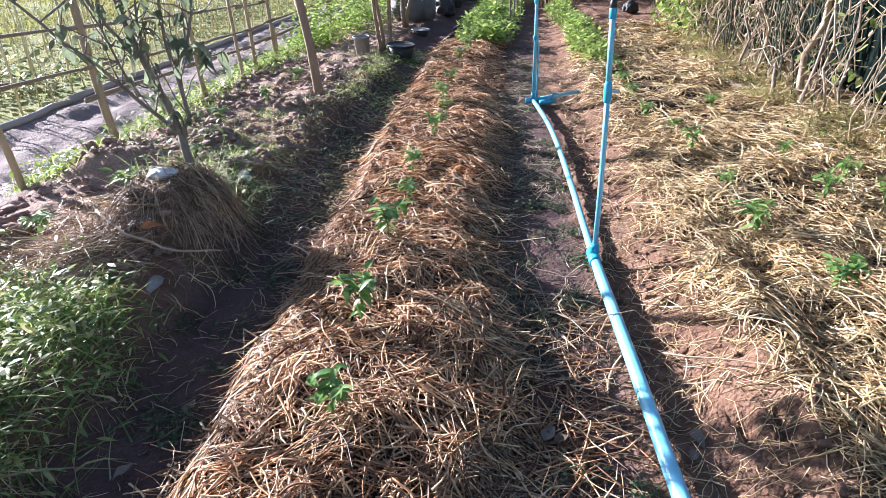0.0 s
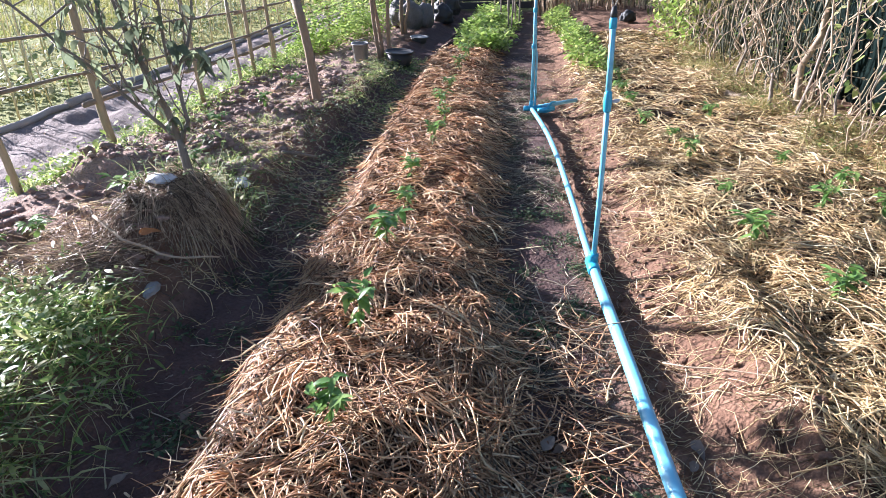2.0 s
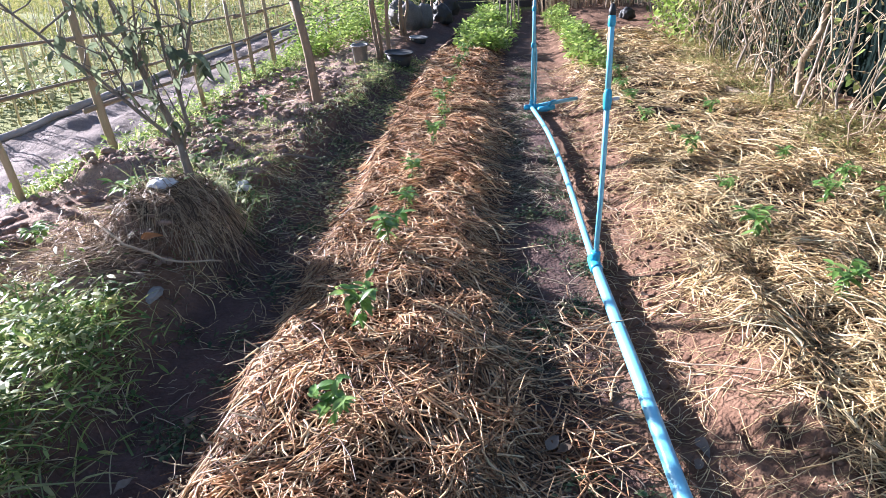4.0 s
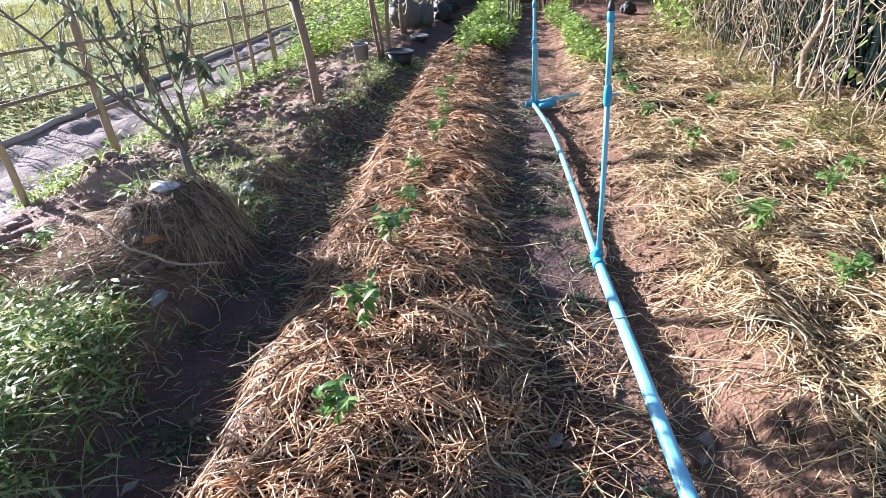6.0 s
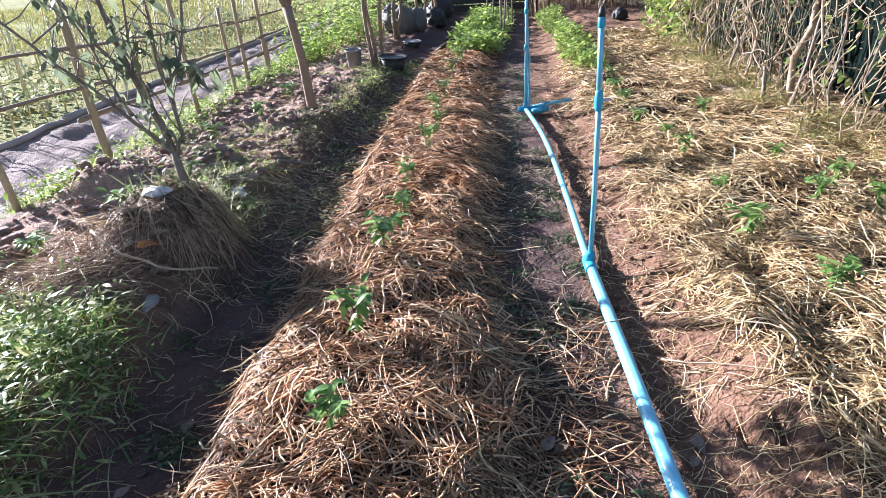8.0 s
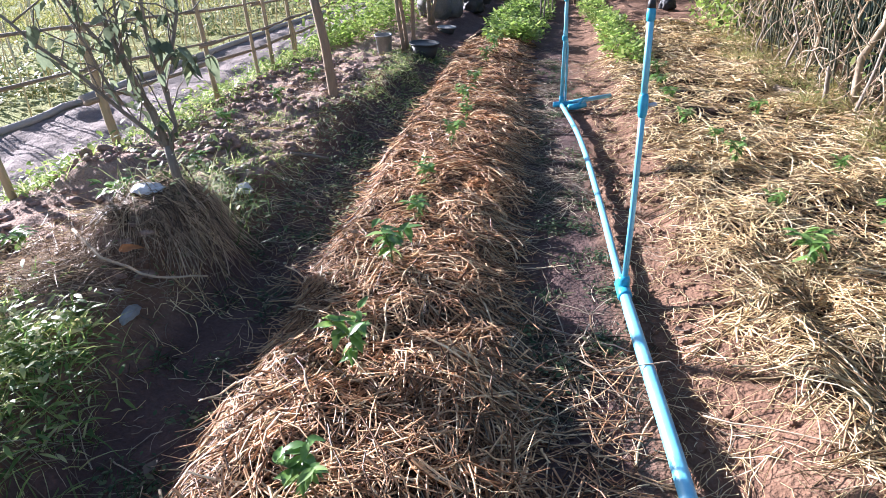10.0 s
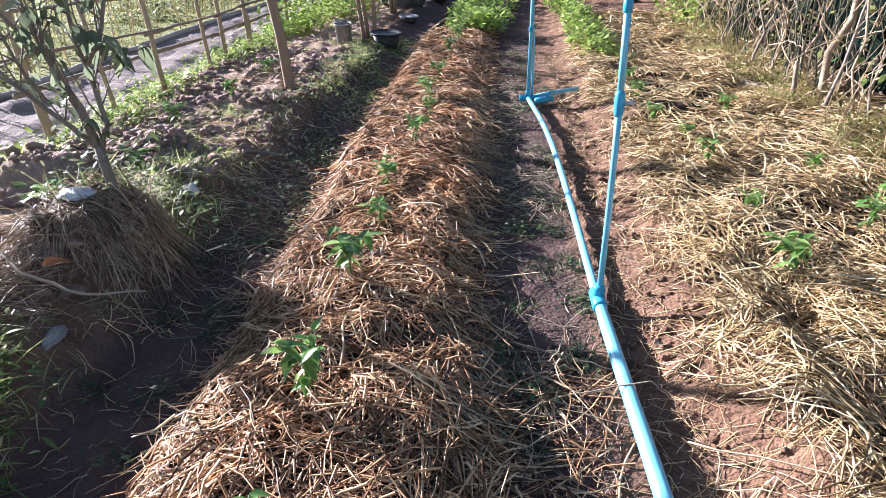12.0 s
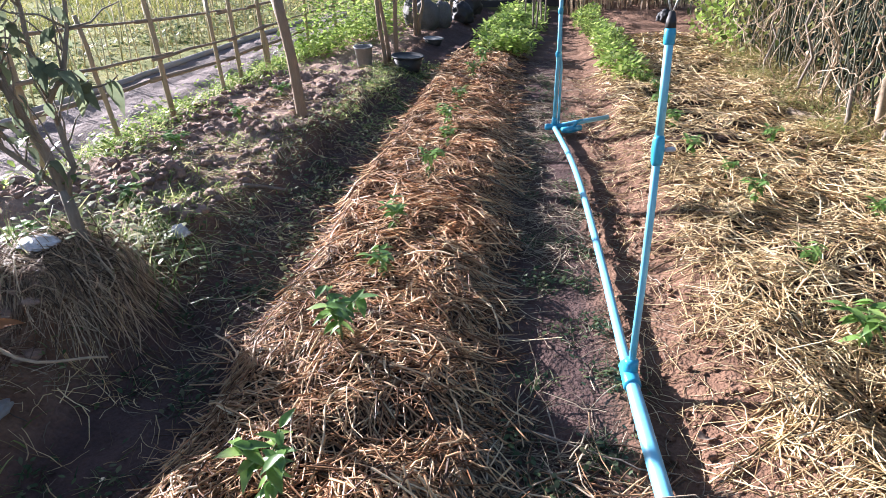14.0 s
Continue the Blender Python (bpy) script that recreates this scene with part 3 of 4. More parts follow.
bank = spots(rng, 230, (-1.95, -1.25), (3.1, 8.5), lambda x, y, u: smooth(-0.1, 0.3, bumps(x, y, 1.3, 61)))
tufts("grass_clump", "short green and dry grass on the furrow bank", M_GRASS, 2300, bank, 0.07, (0.03, 0.11), (0.003, 0.007), rng, 0.9)
lit = [(-1.50 + 0.12 * k % 0.3, 3.35 + 0.11 * k, 1.0) for k in range(9)]
tufts("grass_clump", "bright grass clump behind the straw heap", M_GRASS, 800, lit, 0.09, (0.06, 0.20), (0.004, 0.009), rng, 0.9)
behind = [(-1.38, 3.18, 1.0), (-1.22, 3.32, 1.0), (-1.46, 3.05, 1.0), (-1.30, 3.45, 1.0), (-1.20, 3.08, 1.0), (-1.30, 3.02, 1.0)]
broad_leaves("weed_patch", "tall leafy weeds standing behind the straw heap", M_BANKGRASS, 430, behind, 0.09, (0.12, 0.55), (0.025, 0.055), rng, slim=0.4)
tufts("grass_clump", "tall grass stems standing behind the straw heap", M_BANKGRASS, 220, behind, 0.09, (0.15, 0.42), (0.004, 0.009), rng, 0.3)
slope = spots(rng, 130, (-1.45, -0.84), (2.5, 8.5))
tufts("grass_clump", "green grass tufts on the shaded furrow slope", M_BANKGRASS, 1300, slope, 0.07, (0.04, 0.13), (0.004, 0.008), rng, 0.8)
broad_leaves("weed_patch", "small leafy weeds on the shaded furrow slope", M_BANKGRASS, 1700, slope, 0.09, (0.01, 0.07), (0.015, 0.04), rng)
rim = spots(rng, 110, (-1.35, -0.78), (5.7, 8.6), lambda x, y, u: smooth(-0.3, 0.2, bumps(x, y, 1.8, 63)))
tufts("grass_clump", "short lush green grass on the bank rim", M_GRASS, 2600, rim, 0.08, (0.04, 0.13), (0.004, 0.009), rng, 0.8)
broad_leaves("weed_patch", "leafy green weeds on the bank rim", M_GRASS, 900, rim, 0.09, (0.02, 0.11), (0.02, 0.045), rng, slim=0.4)
verge = spots(rng, 160, (-2.78, -2.38), (3.6, 13.0))
tufts("grass_clump", "bright green grass growing along the fence", M_GRASS, 5200, verge, 0.08, (0.06, 0.20), (0.005, 0.011), rng, 0.6)
broad_leaves("weed_patch", "bright leafy weeds at the foot of the fence", M_CROP, 4200, verge, 0.10, (0.04, 0.20), (0.025, 0.055), rng)
bushes = [(-1.62, 9.1, 1.0), (-1.35, 9.7, 1.0), (-1.15, 10.3, 1.0), (-1.55, 10.4, 1.0), (-1.75, 8.7, 1.0), (-1.3, 11.2, 1.0), (-1.0, 11.8, 1.0)]
broad_leaves("leafy_shrubs", "leafy bright green shrubs against the far fence", M_CROP, 3800, bushes, 0.19, (0.2, 1.05), (0.04, 0.09), rng, "shrub")
far_end = [(x, 15.6 + 0.5 * (k % 3), 1.0) for k, x in enumerate(np.arange(-1.5, 6.0, 0.3))]
broad_leaves("leafy_shrubs", "dark green shrubs behind the garden end", M_WEED, 6000, far_end, 0.28, (0.5, 2.0), (0.08, 0.17), rng, "shrub")
furrow = spots(rng, 42, (0.22, 0.60), (1.2, 8.0)) + spots(rng, 22, (-1.15, -0.85), (1.4, 7.0))
tufts("grass_clump", "small dull green weeds in the furrows", M_WEED, 3800, furrow, 0.045, (0.03, 0.11), (0.003, 0.006), rng, 1.1)
broad_leaves("weed_patch", "tiny creeping weeds on the furrow floor", M_WEED, 2200, furrow, 0.05, (0.01, 0.06), (0.012, 0.032), rng)
hedge_foot = spots(rng, 90, (2.25, 2.9), (2.6, 9.0))
tufts("grass_clump", "yellowing grass at the foot of the hedge", M_DRYGRASS, 5200, hedge_foot, 0.09, (0.08, 0.34), (0.004, 0.008), rng, 0.5)
broad_leaves("weed_patch", "yellow-green weeds at the foot of the hedge", M_HEDGELEAF, 1500, hedge_foot, 0.1, (0.05, 0.28), (0.02, 0.05), rng)
meadow = spots(rng, 900, (-16, -7.6), (3.5, 36.0))
tufts("meadow_grass", "pale yellow-green meadow grass beyond the path", M_MEADOW, 34000, meadow, 0.35, (0.10, 0.38), (0.012, 0.03), rng, 0.5)
stubble = spots(rng, 500, (-7.2, -4.5), (3.5, 22.0))
tufts("meadow_grass", "short dry grass between the yellow stakes", M_DRYGRASS, 9000, stubble, 0.2, (0.04, 0.16), (0.008, 0.018), rng, 0.6)
scrub = spots(rng, 60, (-6.6, -4.6), (4.0, 16.0))
broad_leaves("weed_patch", "low green plants between the yellow stakes", M_BANKGRASS, 3000, scrub, 0.25, (0.05, 0.4), (0.05, 0.11), rng)


# ---- pepper plants ----
PEPPER_LEAVES = [leaf_mesh("leaf", 0.057, 0.025, d, f, M_LEAF, 5, 0.12) for d, f in ((0.25, 0.35), (0.55, 0.25), (0.1, 0.45))]


def pepper_plant(seed, tall):
    """A young pepper plant: a forked stem and pointed leaves."""
    r = random.Random(seed)
    root = tagged(new("pepper_plant"), "young green pepper plant in the straw mulch", "plant", "pepper plants in the beds")
    top = Vector((r.uniform(-0.02, 0.02), r.uniform(-0.02, 0.02), tall * 0.62))
    part("stem", tube(bmesh.new(), wander(r, (0, 0, -0.03), top, 4, 0.004), [0.0045, 0.004, 0.0037, 0.0034, 0.003], 6), M_STEM, root)
    for k in range(3):
        a = 2.1 * k + r.uniform(-0.3, 0.3)
        tip = top + Vector((0.06 * math.cos(a), 0.06 * math.sin(a), tall * r.uniform(0.25, 0.42)))
        part("branch", tube(bmesh.new(), wander(r, top, tip, 3, 0.004), [0.003, 0.0025, 0.002, 0.0015], 5), M_STEM, root)
        for i in range(11):
            at = top.lerp(tip, 0.1 + 0.95 * i / 10)
            m = pose(*at, 0, r.uniform(-25, 25), r.uniform(0, 360)) @ Matrix.Scale(r.uniform(0.75, 1.25), 4)
            shared("leaf", r.choice(PEPPER_LEAVES), root, m)
    for i in range(6):
        at = top * r.uniform(0.40, 0.95)
        shared("leaf", r.choice(PEPPER_LEAVES), root, pose(*at, 0, r.uniform(0, 35), r.uniform(0, 360)) @ Matrix.Scale(r.uniform(0.8, 1.2), 4))
    return root


def sprinkle(makers, places, seed):
    """Stands the first of each kind at the first places, and copies at the others."""
    r = random.Random(seed)
    made = []
    for i, (x, y, s) in enumerate(places):
        m = pose(x, y, h1(x, y) - 0.005, 0, 0, r.uniform(0, 360))
        if i < len(makers):
            ob = makers[i]
            ob.matrix_basis = m @ Matrix.Scale(s, 4)
        else:
            src = makers[i % len(makers)]
            ob = copy_thing(src, m)
            ob.scale = (s, s, s)
        made.append(ob)
    return made


peppers = [pepper_plant(s, t) for s, t in ((1, 0.19), (2, 0.205), (3, 0.19), (4, 0.175))]
sprinkle(peppers, [
    (-0.345, 1.49, 0.9), (-0.33, 2.09, 1.1), (-0.3, 2.73, 1.15), (-0.22, 3.23, 0.85), (-0.23, 3.66, 0.9), (-0.1, 4.38, 0.95), (-0.02, 5.58, 1.0), (0.07, 6.36, 0.9), (0.0, 5.1, 0.8), (0.18, 7.3, 1.0), (0.28, 8.0, 1.2),
    (1.44, 2.76, 1.12), (1.5, 2.13, 0.99), (1.6, 4.03, 0.82), (2.13, 5.15, 0.86), (1.55, 4.95, 0.86), (1.58, 4.42, 0.69), (2.23, 3.42, 0.86), (1.96, 3.12, 0.86), (1.66, 6.02, 0.95), (2.18, 2.98, 0.82), (2.1, 3.85, 0.69), (1.54, 3.33, 0.69), (1.6, 5.5, 0.86), (1.75, 6.5, 0.95)], 3)
seedlings = [pepper_plant(s, 0.13) for s in (21, 22)]
for s in seedlings:
    tagged(s, "small green seedling on the tilled soil", "plant", "seedlings on the tilled strip")
sprinkle(seedlings, [(-1.72, 3.28, 1.2), (-2.0, 2.85, 1.0), (-1.62, 3.95, 1.0), (-1.75, 4.9, 1.1), (-1.55, 5.5, 0.9), (-1.5, 6.4, 1.0), (-2.05, 2.55, 1.1)], 8)


# ---- crop rows further on ----
def crop_plant(seed):
    """A bushy leafy plant: stems and one mass of leaves."""
    r = random.Random(seed)
    root = tagged(new("leafy_crop_plant"), "bushy bright green crop plant in the bed", "plant", "leafy crop rows")
    g = np.random.default_rng(seed)
    for k in range(3):
        tip = (r.uniform(-0.12, 0.12), r.uniform(-0.12, 0.12), r.uniform(0.22, 0.32))
        part("stem", tube(bmesh.new(), wander(r, (0, 0, -0.03), tip, 3, 0.01), [0.006, 0.005, 0.004, 0.003], 5), M_STEM, root)
    n = 150
    a = g.uniform(0, 2 * np.pi, n)
    rad = 0.22 * g.uniform(0.05, 1, n) ** 0.6
    base = np.stack([rad * np.cos(a), rad * np.sin(a), 0.05 + 0.30 * g.uniform(0, 1, n) ** 0.7 * (1.1 - rad / 0.35)], -1)
    b = a + g.normal(size=n) * 0.9
    way = np.stack([np.cos(b), np.sin(b), g.normal(size=n) * 0.4 + 0.1], -1)
    flat = np.stack([-np.sin(b), np.cos(b), g.normal(size=n) * 0.35], -1)
    s = g.uniform(0.05, 0.10, n)
    rows = []
    for t, w in ((0, 0.05), (0.35, 0.33), (0.7, 0.25), (1.0, 0.02)):
        p = base + way * (s * t)[:, None]
        rows += [p + flat * (s * w)[:, None], p - flat * (s * w)[:, None]]
    q = np.array([[2 * k, 2 * k + 1, 2 * k + 3, 2 * k + 2] for k in range(3)])
    arrays("foliage", np.stack(rows, 1), (np.arange(n) * 8)[:, None, None] + q[None], M_CROP, root)
    return root


r = random.Random(5)
crops = [crop_plant(s) for s in (31, 32, 33, 34)]
rows = []
for k in range(15):
    y = 9.0 + 0.34 * k
    for du in (-0.34, -0.13, 0.07):
        rows.append((du + shift(y) + r.uniform(-0.08, 0.08), y + r.uniform(-0.1, 0.1), r.uniform(0.6, 0.85)))
for k in range(17):
    y = 7.2 + 0.38 * k
    for du in (1.10, 1.30):
        rows.append((du - 0.05 * max(0, y - 8) + shift(y) + r.uniform(-0.08, 0.08), y + r.uniform(-0.1, 0.1), r.uniform(0.45, 0.7)))
sprinkle(crops, rows, 6)


# ---- irrigation pipes ----
def main_line():
    root = tagged(new("irrigation_main"), "blue plastic irrigation pipe lying along the furrow", "pipe")
    r = random.Random(2)
    pts = [(0.58, 0.2), (0.60, 0.8), (0.612, 1.28), (0.642, 1.84), (0.682, 2.71), (0.735, 3.51), (0.785, 4.43), (0.80, 5.1), (0.785, 5.82)]
    fine = []
    for k in range(41):
        t = k / 40 * (len(pts) - 1)
        i = min(int(t), len(pts) - 2)
        p0, p1, p2, p3 = (Vector(pts[max(0, min(len(pts) - 1, i + d))]) for d in (-1, 0, 1, 2))
        f = t - i
        p = 0.5 * ((2 * p1) + (p2 - p0) * f + (2 * p0 - 5 * p1 + 4 * p2 - p3) * f * f + (3 * p1 - p0 - 3 * p2 + p3) * f ** 3)
        fine.append((p.x, p.y, 0.098 + 0.008 * math.sin(p.y * 1.7)))
    part("pipe", tube(bmesh.new(), fine, [0.0245 - 0.0065 * float(smooth(2.6, 2.8, f[1])) for f in fine], 18), M_PVC, root)
    i = min(range(len(fine)), key=lambda k: abs(fine[k][1] - 2.71))
    a, d = Vector(fine[i]), (Vector(fine[i + 1]) - Vector(fine[i])).normalized()
    bm = tube(bmesh.new(), [a - d * 0.065, a - d * 0.055, a + d * 0.055, a + d * 0.065], [0.027, 0.030, 0.029, 0.023], 18)
    tube(bm, [a, a + Vector((0, 0, 0.055)), a + Vector((0, 0, 0.065))], [0.024, 0.024, 0.021], 16)
    part("tee", bm, M_PVC_DARK, root, "blue pipe tee fitting")
    e = Vector(fine[-1])
    bm = tube(bmesh.new(), [e + Vector((-0.07, 0, 0)), e + Vector((-0.06, 0, 0)), e + Vector((0.09, 0.01, 0.0)), e + Vector((0.10, 0.012, 0))], [0.020, 0.0245, 0.0245, 0.021], 16)
    tube(bm, [e, e + Vector((0, 0, 0.07))], [0.021, 0.019], 16)
    part("tee", bm, M_PVC_DARK, root, "blue pipe tee fitting")
    return root


def riser():
    """The sprinkler riser at the tee."""
    root = tagged(new("sprinkler_riser"), "upright light blue plastic sprinkler pipe with a valve", "pipe")
    at = lambda z, dx=0.0, dy=0.0: (0.682 + 0.030 * (z - 0.12) + 0.006 * math.sin(3 * z) + dx, 2.712 + 0.145 * (z - 0.12) + dy, z)
    part("lower_pipe", tube(bmesh.new(), [at(z) for z in (0.12, 0.4, 0.65, 0.85)], 0.0122, 14), M_PVC, root)
    part("upper_pipe", tube(bmesh.new(), [at(z) for z in (0.85, 1.02, 1.195)], 0.0128, 14), M_PVC, root)
    valve = part("valve", tube(bmesh.new(), [at(z) for z in (0.80, 0.81, 0.845, 0.88, 0.89)], [0.014, 0.0175, 0.020, 0.0175, 0.014], 14), M_PVC_DARK, root, "blue pipe valve")
    part("valve_lever", tube(bmesh.new(), [at(0.846, 0.015), at(0.85, 0.042, -0.005), at(0.85, 0.05, -0.005)], [0.006, 0.009, 0.006], 8), M_FILM, valve, "pale plastic valve lever")
    part("cap_ring", tube(bmesh.new(), [at(z) for z in (1.145, 1.15, 1.185, 1.192)], [0.0133, 0.0165, 0.0165, 0.0133], 14), M_PVC_DARK, root)
    part("sleeve", tube(bmesh.new(), [at(z) for z in (1.19, 1.21, 1.235)], [0.0155, 0.0145, 0.008], 12), M_BLACK, root, "black rubber sleeve")
    for s in (-1, 1):
        part("wire", tube(bmesh.new(), [at(1.225), at(1.265, 0.013 * s), at(1.31, 0.011 * s), at(1.35, 0.002 * s)], 0.0028, 6), M_STEEL, root, "grey bent wire")
    part("nozzle", tube(bmesh.new(), [at(z) for z in (1.345, 1.36, 1.375)], [0.004, 0.008, 0.005], 8), M_BLACK, root)
    return root


def far_riser():
    root = tagged(new("sprinkler_riser"), "tall pair of blue plastic sprinkler pipes strapped together", "pipe")
    x, y = 0.785, 5.82
    part("pipe", tube(bmesh.new(), [(x, y, 0.16), (x + 0.004, y, 0.7), (x - 0.004, y, 1.55)], 0.0145, 14), M_PVC, root)
    part("side_pipe", tube(bmesh.new(), [(x + 0.034, y + 0.01, 0.12), (x + 0.030, y, 0.55), (x + 0.018, y + 0.02, 0.66), (x + 0.014, y + 0.02, 0.8)], 0.0095, 12), M_PVC, root)
    for z in (0.62, 0.92):
        part("strap", tube(bmesh.new(), [(x, y, z), (x, y, z + 0.006), (x, y, z + 0.035), (x, y, z + 0.04)], [0.0155, 0.019, 0.019, 0.0155], 12), M_PVC_DARK, root)
    return root


main_line()
riser()
far_riser()
branch = tagged(new("branch_pipe"), "short blue pipe with a stop valve on the bed edge", "pipe")
part("pipe", tube(bmesh.new(), [(0.86, 5.85, 0.10), (1.0, 5.92, 0.105), (1.24, 6.04, 0.11)], 0.0185, 14), M_PVC, branch)
bm = tube(bmesh.new(), [(0.83, 5.70, 0.10), (0.90, 5.72, 0.10), (0.98, 5.74, 0.11)], [0.022, 0.028, 0.022], 12)
tube(bm, [(0.92, 5.72, 0.12), (0.95, 5.72, 0.165), (0.99, 5.74, 0.17)], [0.012, 0.011, 0.008], 8)
part("stop_valve", bm, M_PVC_DARK, branch, "small blue stop valve")


# ---- fence of poles ----
def fence():
    root = tagged(new("pole_fence"), "rustic fence of weathered bamboo posts and rails", "fence")
    r = random.Random(9)
    # distance ahead, height, radius, lean to the left per metre
    posts = [(1.99, 1.58, 0.020, 0.06), (2.84, 1.52, 0.018, 0.1), (3.53, 1.58, 0.021, 0.10), (4.51, 1.63, 0.029, 0.07), (5.18, 0.84, 0.017, 0.12), (5.83, 1.68, 0.020, 0.08),
             (6.70, 0.84, 0.018, 0.05), (7.09, 1.63, 0.020, 0.02), (7.73, 1.68, 0.020, 0.04), (7.82, 0.84, 0.017, 0.09), (8.98, 1.58, 0.019, 0.0), (10.03, 1.58, 0.019, 0.03),
             (10.92, 1.37, 0.018, 0.02), (11.97, 1.58, 0.019, -0.02), (13.12, 1.58, 0.02, 0.0), (14.28, 1.58, 0.02, 0.0)]
    line = lambda y: -2.60 - 0.08 * float(smooth(5.6, 4.6, y)) + 0.012 * y + shift(y)
    for y, tall, rad, lean in posts:
        x = line(y)
        z = h1(x, y) - 0.12
        pts = wander(r, (x, y, z), (x - lean * tall, y + r.uniform(-0.04, 0.04), z + 0.12 + tall), 5, 0.010)
        part("post", tube(bmesh.new(), pts, [rad * k for k in (1.1, 1.05, 1.0, 0.98, 0.93, 0.88)], 9), M_BAMBOO, root)
    # three rails, the lowest from the fourth post on
    ys = [p[0] for p in posts if p[1] > 1]
    top_rail = lambda y: max(0.83, 0.98 - 0.05 * (y - 4.5))
    middle_rail = lambda y: max(0.63, 0.79 - 0.055 * (y - 3.5))
    low_rail = lambda y: max(0.44, 0.52 - 0.03 * (y - 4.6))
    for n, (level, first) in enumerate(((low_rail, 4.0), (middle_rail, 0.0), (top_rail, 0.0))):
        for a, b in zip(ys, ys[1:]):
            if a < first:
                continue
            ends = []
            for y, e in ((a, -0.14), (b, 0.14)):
                yy = y + e
                z = level(yy)
                ends.append((line(yy) - 0.05 * z + (0.03 if n % 2 else -0.03), yy, z + r.uniform(-0.015, 0.015)))
            part("rail", tube(bmesh.new(), wander(r, ends[0], ends[1], 6, 0.006), [0.015 - 0.0013 * i + (0.005 if n == 0 else 0) for i in range(7)], 7), M_RAIL, root)
    return root


fence()


def path_edging():
    root = tagged(new("path_edging"), "long weathered logs laid along the far side of the path", "edging")
    r = random.Random(14)
    ends = [2.2, 4.3, 6.1, 8.2, 10.4, 12.9]
    for a, b in zip(ends, ends[1:]):
        pts = []
        for k in range(9):
            y = a + 0.02 + (b - a - 0.04) * k / 8
            x = -3.98 + shift(y) + r.uniform(-0.02, 0.02)
            pts.append((x, y, h1(x, y) + 0.022 + r.uniform(-0.006, 0.006)))
        part("log", tube(bmesh.new(), pts, [0.042 - 0.0015 * k for k in range(9)], 9), M_LOG, root)
    return root


path_edging()


def stake_pair(seed):
    r = random.Random(seed)
    root = tagged(new("plant_stake"), "thin yellow crossed stakes standing in the field", "stake", "yellow stakes beyond the path")
    for s in (-1, 1):
        part("stick", tube(bmesh.new(), [(0.10 * s, 0, -0.05), (0.05 * s, 0.01, 0.35), (-0.01 * s, r.uniform(-0.02, 0.02), r.uniform(0.70, 0.95))], [0.008, 0.0075, 0.006], 6), M_STAKE, root)
    return root


r = random.Random(12)
stakes = [stake_pair(s) for s in (1, 2, 3)]
spread = []
for row in range(4):
    for k in range(26):
        y = 4.2 + 0.48 * k + r.uniform(-0.1, 0.1)
        spread.append((-4.15 - 0.75 * row + shift(y) + r.uniform(-0.1, 0.1), y, r.uniform(0.8, 1.15)))
sprinkle(stakes, spread, 13)


# ---- the small tree and its straw heap ----
TREE_LEAVES = [leaf_mesh("leaf", 0.10, 0.055, d, 0.25, M_TREELEAF, 5, 0.15) for d in (0.5, 0.9, 0.2)]


